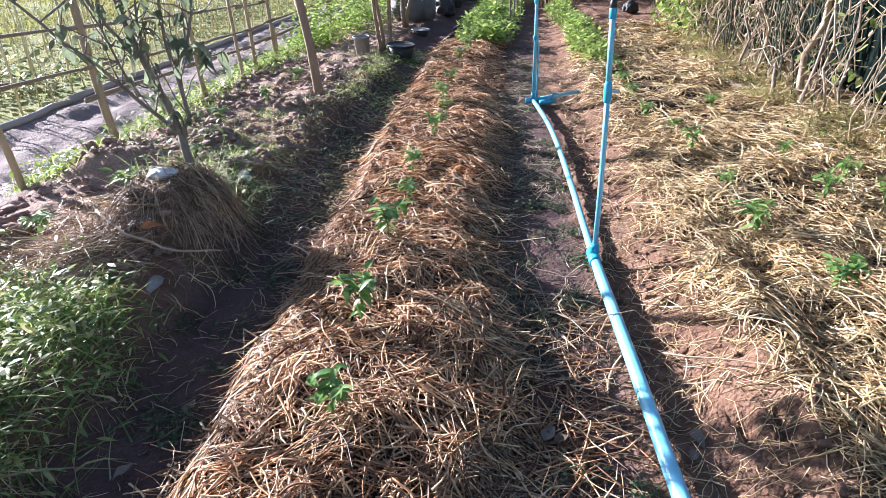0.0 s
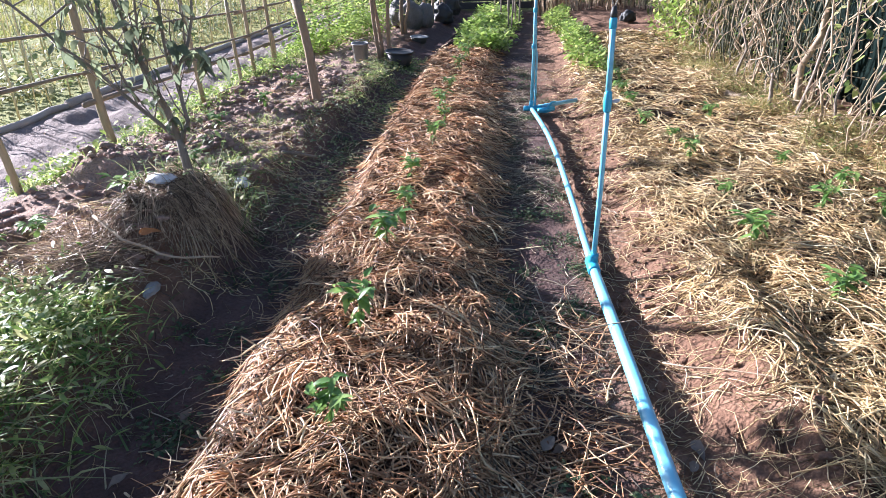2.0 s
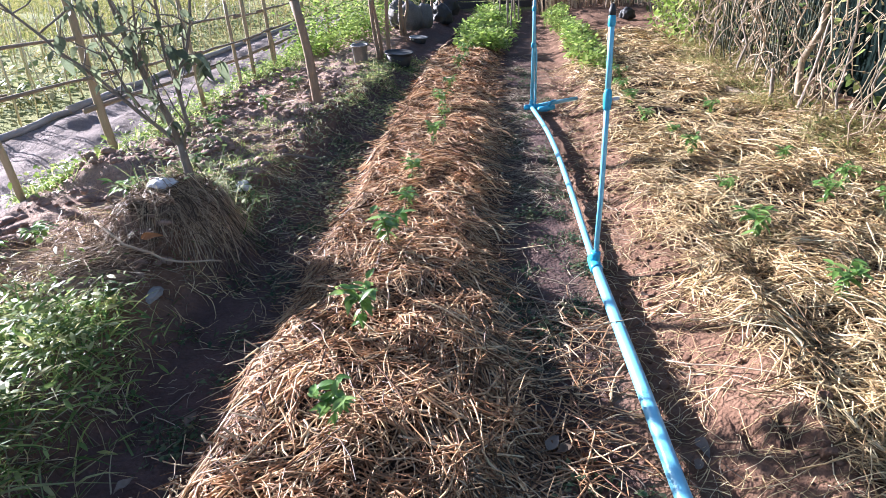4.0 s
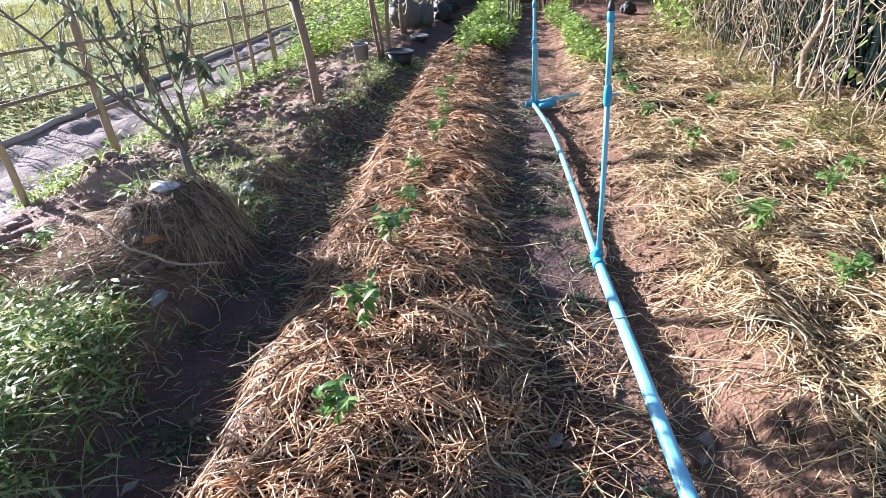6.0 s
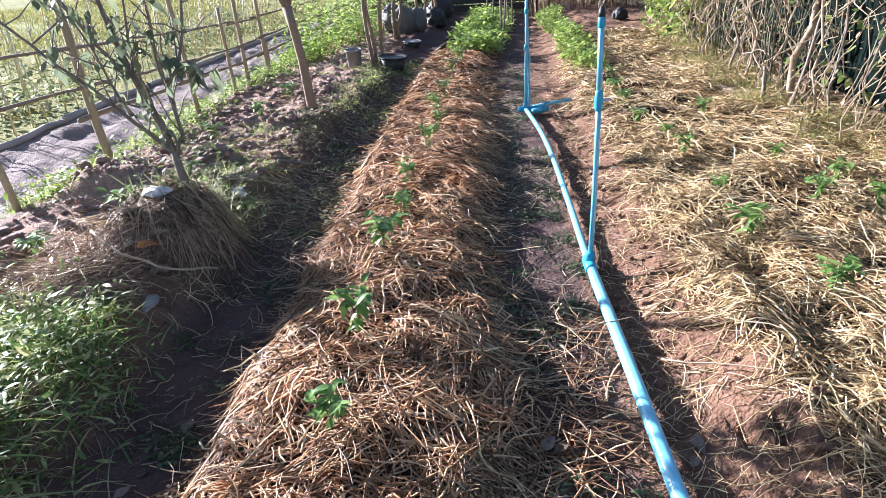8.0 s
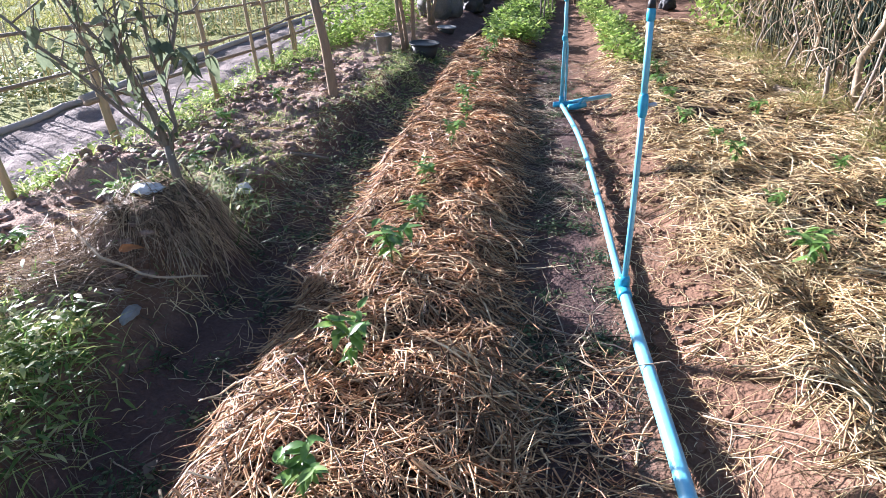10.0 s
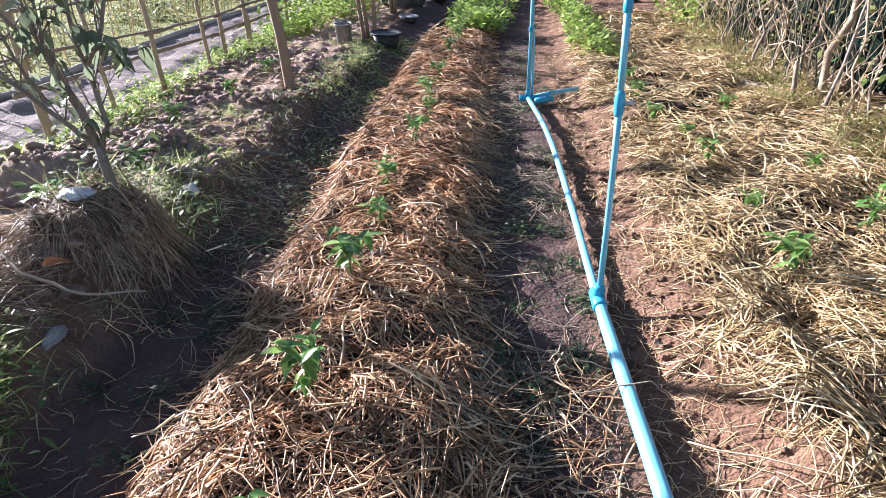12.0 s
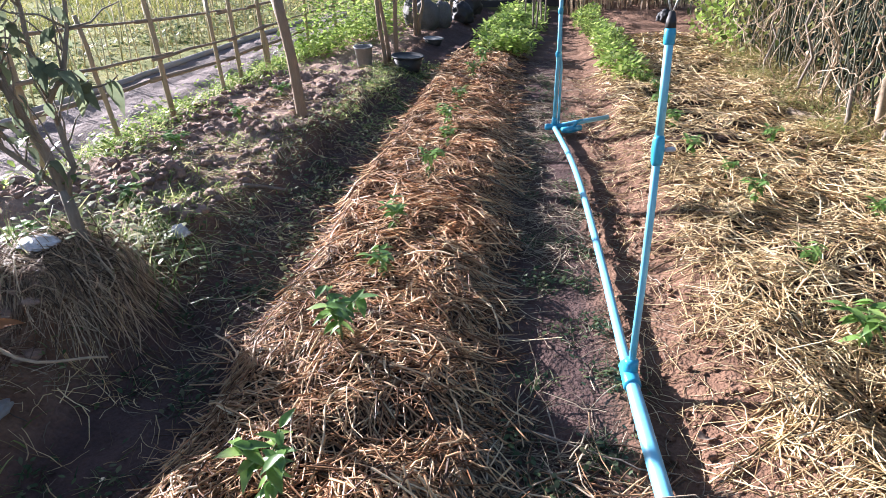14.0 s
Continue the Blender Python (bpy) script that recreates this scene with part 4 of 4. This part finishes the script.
def young_tree():
    root = tagged(new("young_tree"), "young grey-barked tree with sparse broad leaves", "tree")
    r = random.Random(17)
    bx, by = -1.235, 2.95
    bz = h1(bx, by)
    part("trunk", tube(bmesh.new(), [(bx, by, bz - 0.08), (bx - 0.008, by, bz + 0.06), (-1.256, 2.955, 0.56), (-1.268, 2.96, 0.67)], [0.027, 0.023, 0.021, 0.019], 10), M_BARK, root)
    # each limb: radius at its foot, share of leafy twigs, drift away from the path per step, then points as x and z
    limbs = [
        (0.019, 0.8, 0.015, [(-1.268, 0.65), (-1.31, 0.81), (-1.37, 0.96), (-1.41, 1.08), (-1.44, 1.20), (-1.50, 1.45), (-1.56, 1.75)]),
        (0.012, 0.5, 0.005, [(-1.262, 0.65), (-1.215, 0.75), (-1.222, 0.89), (-1.25, 1.05), (-1.255, 1.26), (-1.27, 1.60), (-1.28, 1.95)]),
        (0.010, 0.6, 0.010, [(-1.235, 0.97), (-1.17, 1.06), (-1.12, 1.20), (-1.08, 1.45), (-1.05, 1.70)]),
        (0.011, 0.7, -0.02, [(-1.27, 0.66), (-1.31, 0.72), (-1.40, 0.83), (-1.52, 0.98), (-1.66, 1.11), (-1.81, 1.28), (-1.92, 1.42)]),
        (0.007, 0.8, -0.02, [(-1.42, 0.85), (-1.47, 1.00), (-1.50, 1.15), (-1.58, 1.40)]),
        (0.009, 0.9, -0.02, [(-1.35, 0.91), (-1.36, 1.05), (-1.33, 1.20), (-1.30, 1.50)]),
        (0.010, 0.9, 0.03, [(-1.39, 1.02), (-1.52, 1.18), (-1.66, 1.40), (-1.75, 1.62)]),
        (0.006, 1.0, 0.0, [(-1.235, 1.00), (-1.16, 1.04), (-1.08, 1.02)]),
    ]
    for rad, leafy, drift, line in limbs:
        pts = []
        for k, ((x0, z0), (x1, z1)) in enumerate(zip(line, line[1:])):
            for f in (0.0, 0.5):
                pts.append(Vector((x0 + (x1 - x0) * f + r.uniform(-0.006, 0.006), 2.96 + drift * (k + f), z0 + (z1 - z0) * f)))
        pts.append(Vector((line[-1][0], 2.96 + drift * (len(line) - 1), line[-1][1])))
        last = len(pts) - 1
        limb = part("limb", tube(bmesh.new(), pts, [rad * (1 - 0.6 * k / last) for k in range(last + 1)], 8), M_BARK, root)
        for k in range(2, last + 1):
            for twig_no in range(2):
                a = pts[k]
                d = (pts[k] - pts[k - 1]).normalized()
                out = Vector((r.uniform(-1, 1), r.uniform(-1, 1), r.uniform(-0.2, 0.9))).normalized()
                b = a + (d * 0.6 + out).normalized() * r.uniform(0.10, 0.28)
                part("twig", tube(bmesh.new(), wander(r, a, b, 3, 0.012), [0.0042, 0.0034, 0.0028, 0.002], 5), M_BARK, limb)
                for i in range(3):
                    if r.random() < leafy * 0.75:
                        at = a.lerp(b, r.uniform(0.4, 1))
                        shared("leaf", r.choice(TREE_LEAVES), limb, pose(*at, r.uniform(-40, 40), r.uniform(0, 70), r.uniform(0, 360)) @ Matrix.Scale(r.uniform(0.40, 0.92), 4))
    return root


young_tree()


def straw_heap():
    """Old straw draped round the foot of the tree."""
    g = np.random.default_rng(23)
    n = 2700
    a = g.uniform(0, 2 * np.pi, n)
    rad = 0.02 + 0.23 * g.uniform(0, 1, n) ** 0.8
    x, y = -1.31 + rad * np.cos(a), 2.92 + rad * np.sin(a)
    ob = stalks("straw_heap", x, y, g.uniform(0.05, 0.23, n), g.uniform(0.0011, 0.0034, n), M_STRAW_HEAP, g, 0.10, a, 1.1, tilt=0.28, kink=0.22)
    return tagged(ob, "heap of old brown straw round the tree foot", "straw", kind="stuff")


straw_heap()
g = np.random.default_rng(24)
n = 1700
x, y = g.normal(-1.60, 0.13, n), g.normal(2.56, 0.13, n)
base, way = lying(g, x, y, 0.06, 0.3)
tagged(strands("straw_heap", base, way, g.uniform(0.06, 0.22, n), g.uniform(0.002, 0.004, n), M_STRAW_HEAP, g, lift=0.006),
       "low heap of dull tan straw beside the tree heap", "straw", kind="stuff")


def film_bag(label, at, size, seed, material):
    """A crumpled plastic bag."""
    bm = bmesh.new()
    bmesh.ops.create_icosphere(bm, subdivisions=4, radius=1.0)
    for v in bm.verts:
        c = v.co.copy()
        k = 1 + 0.28 * noise.noise(c * 2.3 + Vector((seed, 0, 0))) + 0.16 * abs(noise.noise(c * 6 + Vector((0, seed, 0))))
        v.co = Vector((c.x * size[0] * k, c.y * size[1] * k, max(c.z * size[2] * k, -size[2] * 0.45)))
    ob = mesh_object("plastic_bag", bm, material)
    ob.matrix_basis = pose(*at)
    return tagged(ob, label, "bag")


film_bag("crumpled clear plastic bag on the straw heap", (-1.36, 2.88, h1(-1.36, 2.88) + 0.075), (0.065, 0.05, 0.022), 3, M_FILM)
film_bag("small crumpled white plastic bag on the bank", (-1.22, 3.60, h1(-1.22, 3.60) + 0.03), (0.042, 0.04, 0.035), 8, M_FILM)
film_bag("torn pale plastic scrap at the heap foot", (-1.26, 2.36, h1(-1.26, 2.36) + 0.015), (0.025, 0.06, 0.022), 5, M_GREY)


def fallen_stick(label, points, rad, material=None):
    r = random.Random(len(label))
    pts = []
    for a, b in zip(points, points[1:]):
        pts += wander(r, a, b, 4, 0.006)[:-1]
    pts.append(Vector(points[-1]))
    k = len(pts)
    ob = mesh_object("stick", tube(bmesh.new(), pts, [rad * (1 - 0.5 * i / k) for i in range(k)], 7), material or M_BARK)
    return tagged(ob, label, "stick")


def on(x, y, up=0.02):
    return (x, y, h1(x, y) + up)


fallen_stick("long grey forked stick lying over the straw heap", [on(-1.62, 2.70, 0.10), on(-1.42, 2.52, 0.10), on(-1.20, 2.50, 0.13), on(-1.05, 2.62, 0.14)], 0.0075, M_VINE)
fallen_stick("short grey twig leaning on the heap", [on(-1.62, 2.70, 0.02), on(-1.66, 2.76, 0.12)], 0.007)
fallen_stick("flat grey wooden lath on the bank", [on(-1.14, 4.28, 0.02), on(-0.92, 4.42, 0.02)], 0.014)
fallen_stick("dry curved stalk lying across the furrow", [on(0.36, 2.28, 0.03), on(0.50, 2.16, 0.03), on(0.72, 2.15, 0.08), on(0.78, 2.12, 0.03)], 0.003, M_VINE)
fallen_stick("dry pale stalk on the bare slope", [on(0.78, 1.95, 0.02), on(1.06, 1.72, 0.02), on(1.20, 1.50, 0.02)], 0.003, M_VINE)
fallen_stick("thin dead twig on the furrow floor", [on(0.30, 2.45, 0.02), on(0.5, 2.38, 0.02), on(0.66, 2.30, 0.02)], 0.004)

DEAD = leaf_mesh("leaf", 0.075, 0.04, 0.2, 0.5, M_DEADLEAF, 5, 0.4)
r = random.Random(41)
for x, y in ((0.28, 1.52), (0.36, 1.53), (0.75, 1.55), (0.70, 1.42), (-0.98, 1.45), (0.82, 2.42), (-0.9, 1.75), (0.62, 1.62)):
    ob = new("dead_leaf", DEAD)
    ob.matrix_basis = pose(*on(x, y, 0.025), r.uniform(-20, 20), r.uniform(-15, 15), r.uniform(0, 360)) @ Matrix.Scale(r.uniform(0.7, 1.1), 4)
    tagged(ob, "curled dry grey-brown leaf on the furrow floor", "leaf", "dead leaves on the soil")
ob = new("dead_leaf", leaf_mesh("leaf", 0.09, 0.045, 0.3, 0.3, M_ORANGE, 5, 0.3))
ob.matrix_basis = pose(*on(-1.36, 2.56, 0.12), 20, -10, 20)
tagged(ob, "orange-brown dry leaf on the straw heap", "leaf")


# ---- forked post, thin trees and things by the far end ----
def forked_post():
    root = tagged(new("forked_post"), "grey-brown forked wooden post standing in the bank", "post")
    r = random.Random(6)
    z = h1(-1.13, 5.66)
    part("shaft", tube(bmesh.new(), [(-1.12, 5.66, z - 0.15), (-1.13, 5.66, z + 0.02), (-1.16, 5.67, 0.65), (-1.20, 5.68, 0.92), (-1.235, 5.70, 1.08)], [0.045, 0.042, 0.037, 0.036, 0.040], 12), M_POST, root)
    part("fork", tube(bmesh.new(), [(-1.23, 5.70, 1.06), (-1.29, 5.70, 1.20), (-1.37, 5.70, 1.42), (-1.40, 5.70, 1.75)], [0.030, 0.027, 0.024, 0.02], 10), M_POST, root)
    part("fork", tube(bmesh.new(), [(-1.23, 5.70, 1.06), (-1.21, 5.71, 1.22), (-1.20, 5.72, 1.45), (-1.22, 5.72, 1.75)], [0.034, 0.030, 0.026, 0.02], 10), M_POST, root)
    return root


forked_post()


def thin_tree(x, y, seed, stems, tall=2.2):
    root = tagged(new("thin_tree"), "slim twisted brown tree stems beside the pots", "tree", "thin trees at the garden edge")
    r = random.Random(seed)
    z = h1(x, y) - 0.1
    for k in range(stems):
        dx, dy = r.uniform(-0.10, 0.10), r.uniform(-0.1, 0.1)
        pts = wander(r, (x + dx * 0.5, y + dy, z), (x + dx * 2.2, y + dy, z + tall), 9, 0.030)
        part("trunk", tube(bmesh.new(), pts, [0.026 - 0.0015 * i for i in range(10)], 8), M_POST, root)
    return root


thin_tree(-0.73, 8.1, 1, 3)
thin_tree(-0.62, 10.2, 2, 3)
thin_tree(-0.25, 11.6, 3, 3)
thin_tree(0.0, 12.8, 4, 2)


def bucket(x, y):
    root = tagged(new("bucket"), "weathered pale grey plastic bucket on the bank", "bucket")
    bm = lathe(bmesh.new(), [(0.075, 0), (0.08, 0.005), (0.095, 0.19), (0.105, 0.192), (0.105, 0.205), (0.094, 0.205), (0.072, 0.02)], 28)
    ob = part("body", bm, M_GREY, root)
    pts = [(0.104 * math.cos(a), 0.02, 0.19 + 0.05 * math.sin(a)) for a in (math.pi * k / 10 for k in range(11))]
    part("handle", tube(bmesh.new(), pts, 0.004, 6), M_STEEL, root)
    root.matrix_basis = pose(x, y, h1(x, y) - 0.004, 3, -2, 20)


bucket(-1.0, 7.95)


def pot(name, label, x, y, rad, tall, material, rim_material):
    root = tagged(new(name), label, "pot", "dark pots along the garden edge")
    part("body", lathe(bmesh.new(), [(rad * 0.75, 0), (rad * 0.78, 0.006), (rad * 0.97, tall * 0.93), (rad * 0.9, tall * 0.93), (rad * 0.7, tall * 0.7)], 28), material, root)
    part("rim", lathe(bmesh.new(), [(rad * 0.975, tall * 0.9), (rad * 1.05, tall * 0.91), (rad * 1.06, tall), (rad * 0.95, tall), (rad * 0.90, tall * 0.94)], 28), rim_material, root, "pale worn rim")
    root.matrix_basis = pose(x, y, h1(x, y) - 0.005, 2, 3, 0)


pot("plant_pot", "low black rubber tub with a worn rim", -0.55, 8.02, 0.17, 0.17, M_BLACK, M_BLACK)
pot("plant_pot", "black basin with a pale rim", -0.36, 9.75, 0.13, 0.09, M_BLACK, M_GREY)


def sack(x, y, seed, s=1.0):
    bm = bmesh.new()
    bmesh.ops.create_icosphere(bm, subdivisions=4, radius=1.0)
    for v in bm.verts:
        c = v.co.copy()
        k = 1 + 0.15 * noise.noise(c * 1.8 + Vector((seed, 0, 0))) + 0.06 * noise.noise(c * 7 + Vector((0, seed, 0)))
        v.co = Vector((c.x * 0.24 * k, c.y * 0.20 * k, max(0.30 * c.z * k, -0.22))) * s
    ob = mesh_object("sack", bm, M_SACK)
    ob.matrix_basis = pose(x, y, h1(x, y) + 0.215 * s, 0, 0, seed * 40)
    tagged(ob, "full grey woven sack standing by the trees", "sack", "sacks at the garden edge")


sack(-0.52, 10.9, 1, 0.85)
sack(-0.30, 11.1, 2, 0.75)
sack(-0.72, 11.2, 3, 0.8)
film_bag("bulging black plastic bag beside the sacks", (-0.02, 12.2, h1(-0.02, 12.2) + 0.09), (0.20, 0.18, 0.22), 15, M_BLACK)
film_bag("bulging black plastic bag beside the sacks", (0.08, 13.1, h1(0.08, 13.1) + 0.10), (0.24, 0.2, 0.26), 19, M_BLACK)
film_bag("black plastic bag by the far hedge", (3.2, 11.7, h1(3.2, 11.7) + 0.05), (0.13, 0.12, 0.12), 12, M_BLACK)


def board_fence():
    root = tagged(new("board_fence"), "low dark old board fence across the garden end", "fence")
    for z in (0.20, 0.35, 0.50):
        bm = bmesh.new()
        bmesh.ops.create_cube(bm, size=1.0, matrix=Matrix.Translation((1.25, 14.6, z)) @ Matrix.Diagonal((2.0, 0.05, 0.13, 1)))
        bmesh.ops.bevel(bm, geom=bm.edges[:], offset=0.005, segments=1, affect="EDGES")
        part("board", bm, M_DARKWOOD, root, smooth=False)
    for x in (0.28, 1.25, 2.2):
        part("post", tube(bmesh.new(), [(x, 14.66, -0.1), (x + 0.01, 14.68, 0.3), (x, 14.68, 0.66)], 0.04, 9), M_DARKWOOD, root)
    return root


board_fence()


def end_stake(i):
    r = random.Random(i)
    x, y = 1.05 + 0.09 * (i % 4) + r.uniform(-0.03, 0.03), 11.0 + 0.55 * (i // 2) + r.uniform(-0.1, 0.1)
    z = h1(x, y)
    ob = mesh_object("garden_stake", tube(bmesh.new(), wander(r, (x, y, z - 0.1), (x + r.uniform(-0.05, 0.05), y, z + r.uniform(0.8, 1.3)), 3, 0.01), 0.014, 7), M_BARK)
    tagged(ob, "thin grey wooden stake between the far beds", "stake", "stakes between the far beds")


for i in range(9):
    end_stake(i)


# ---- hedge of dry vines ----
def hedge():
    root = tagged(new("vine_hedge"), "tall tangled hedge of dry tan vines and branches", "hedge")
    r = random.Random(77)
    line = lambda y: 2.72 + 0.13 * max(0.0, y - 5.0)
    for k in range(24):
        y = 2.5 + 0.31 * k + r.uniform(-0.1, 0.1)
        x = line(y) + r.uniform(0.0, 0.25)
        z = h1(x, y) - 0.08
        top = (x + r.uniform(-0.15, 0.3), y + r.uniform(-0.5, 0.5), z + r.uniform(1.5, 2.1))
        rad = r.uniform(0.006, 0.014) if k != 9 else 0.032
        part("stem", tube(bmesh.new(), wander(r, (x, y, z), top, 8, 0.065), [rad * (1 - 0.06 * i) for i in range(9)], 7), M_VINE if r.random() < 0.75 else M_BARK, root)
    bm = bmesh.new()
    for k in range(250):
        y = 2.3 + 8.2 * r.random() ** 1.15
        x = line(y) + r.uniform(-0.08, 0.55)
        z = h1(x, y) + (r.uniform(-0.05, 0.0) if r.random() < 0.6 else r.uniform(0.1, 1.2))
        p = Vector((x, y, z))
        d = Vector((r.uniform(-0.5, 0.5), r.uniform(-0.8, 0.8), 1.0)).normalized()
        pts = [p.copy()]
        for s in range(r.randint(8, 14)):
            d = (d + Vector((r.uniform(-1, 1), r.uniform(-1, 1), r.uniform(-0.7, 0.8))) * 0.55).normalized()
            if p.x < line(p.y) - 0.15:
                d.x = abs(d.x)
            p = p + d * r.uniform(0.06, 0.16)
            p.z = max(p.z, 0.2)
            pts.append(p.copy())
        rad = r.uniform(0.003, 0.0075)
        tube(bm, pts, [rad * (1 - 0.6 * i / len(pts)) for i in range(len(pts))], 5, False)
    tangle = part("vine_tangle", bm, M_VINE, root, "tangle of thin dry tan vines")
    tangle["kind"] = "stuff"
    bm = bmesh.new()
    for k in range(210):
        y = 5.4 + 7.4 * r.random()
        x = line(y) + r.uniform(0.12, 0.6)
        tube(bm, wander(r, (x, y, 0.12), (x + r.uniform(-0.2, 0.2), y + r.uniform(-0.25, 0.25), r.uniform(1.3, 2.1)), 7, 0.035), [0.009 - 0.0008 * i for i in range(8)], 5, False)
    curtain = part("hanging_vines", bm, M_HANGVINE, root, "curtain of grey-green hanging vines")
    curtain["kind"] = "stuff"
    g = np.random.default_rng(78)
    for name, n, ys, x0, x1, mat_, zmax, size in (("dead_leaves", 2200, (2.3, 9.0), -0.12, 0.5, M_DRYLEAF, 1.9, (0.018, 0.042)),
                                                  ("foliage", 3000, (7.6, 11.5), -0.2, 0.7, M_HEDGELEAF, 2.0, (0.03, 0.08)),
                                                  ("foliage", 1000, (8.4, 10.6), -0.28, 0.08, M_CROP, 1.5, (0.04, 0.085)),
                                                  ("foliage", 900, (2.3, 9.0), 0.35, 0.7, M_GRASS, 2.0, (0.04, 0.09))):
        y = g.uniform(ys[0], ys[1], n)
        x = 2.72 + 0.13 * np.clip(y - 5, 0, 9) + g.uniform(x0, x1, n)
        z = 0.2 + zmax * g.uniform(0, 1, n)
        a = g.uniform(0, 2 * np.pi, n)
        way = np.stack([np.cos(a), np.sin(a), g.normal(size=n) * 0.6 - 0.3], -1)
        flat = np.stack([-np.sin(a), np.cos(a), g.normal(size=n) * 0.5], -1)
        s = g.uniform(size[0], size[1], n)
        base = np.stack([x, y, z], -1)
        rows_ = []
        for t, w in ((0, 0.05), (0.35, 0.30), (0.7, 0.22), (1.0, 0.02)):
            p = base + way * (s * t)[:, None]
            rows_ += [p + flat * (s * w)[:, None], p - flat * (s * w)[:, None]]
        q = np.array([[2 * k, 2 * k + 1, 2 * k + 3, 2 * k + 2] for k in range(3)])
        ob = arrays(name, np.stack(rows_, 1), (np.arange(n) * 8)[:, None, None] + q[None], mat_, root)
        ob["kind"] = "stuff"
    return root


hedge()


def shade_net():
    """Dark green net that hangs behind the hedge, in shallow folds. Its near-black colour holds the shade."""
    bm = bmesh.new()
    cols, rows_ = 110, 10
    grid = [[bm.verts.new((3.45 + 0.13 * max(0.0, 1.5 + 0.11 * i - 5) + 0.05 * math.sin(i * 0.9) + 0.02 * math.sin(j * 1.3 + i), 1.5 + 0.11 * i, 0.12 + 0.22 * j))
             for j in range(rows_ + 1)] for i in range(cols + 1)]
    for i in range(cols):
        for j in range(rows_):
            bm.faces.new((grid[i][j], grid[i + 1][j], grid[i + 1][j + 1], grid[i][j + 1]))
    ob = mesh_object("shade_net", bm, M_NET_BLACKENED)
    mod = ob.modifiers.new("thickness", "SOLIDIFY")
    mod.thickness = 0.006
    return tagged(ob, "dark green shade net behind the hedge, blackened to keep its gaps dark", "net")


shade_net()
fallen_stick("pale barkless log lying at the hedge foot", [on(2.60, 5.95, 0.03), on(2.78, 5.72, 0.04), on(2.95, 5.45, 0.04)], 0.032, M_VINE)
fallen_stick("short dark cut stake standing at the hedge foot", [on(2.70, 5.30, -0.06), on(2.695, 5.31, 0.12), on(2.68, 5.33, 0.30)], 0.022)
fallen_stick("dark leaning pole propped against the hedge", [on(2.72, 4.95, -0.05), on(2.86, 5.05, 0.35), on(3.0, 5.2, 0.8)], 0.016)


def dry_stalks():
    """Dead standing stalks across the far end of the wide bed."""
    g = np.random.default_rng(91)
    n = 260
    x, y = g.uniform(1.9, 4.2, n), g.uniform(13.6, 14.6, n)
    way = np.stack([g.normal(size=n) * 0.08, g.normal(size=n) * 0.08, np.ones(n)], -1)
    way /= np.linalg.norm(way, axis=1)[:, None]
    ob = strands("dry_stalks", np.stack([x, y, height(x, y)], -1), way, g.uniform(0.5, 1.4, n), g.uniform(0.015, 0.03, n), M_STRAW_HEAP, g, bend=0.06, follow=False, tip=0.5)
    return tagged(ob, "dead brown stalks standing at the garden end", "stalks", kind="stuff")


dry_stalks()
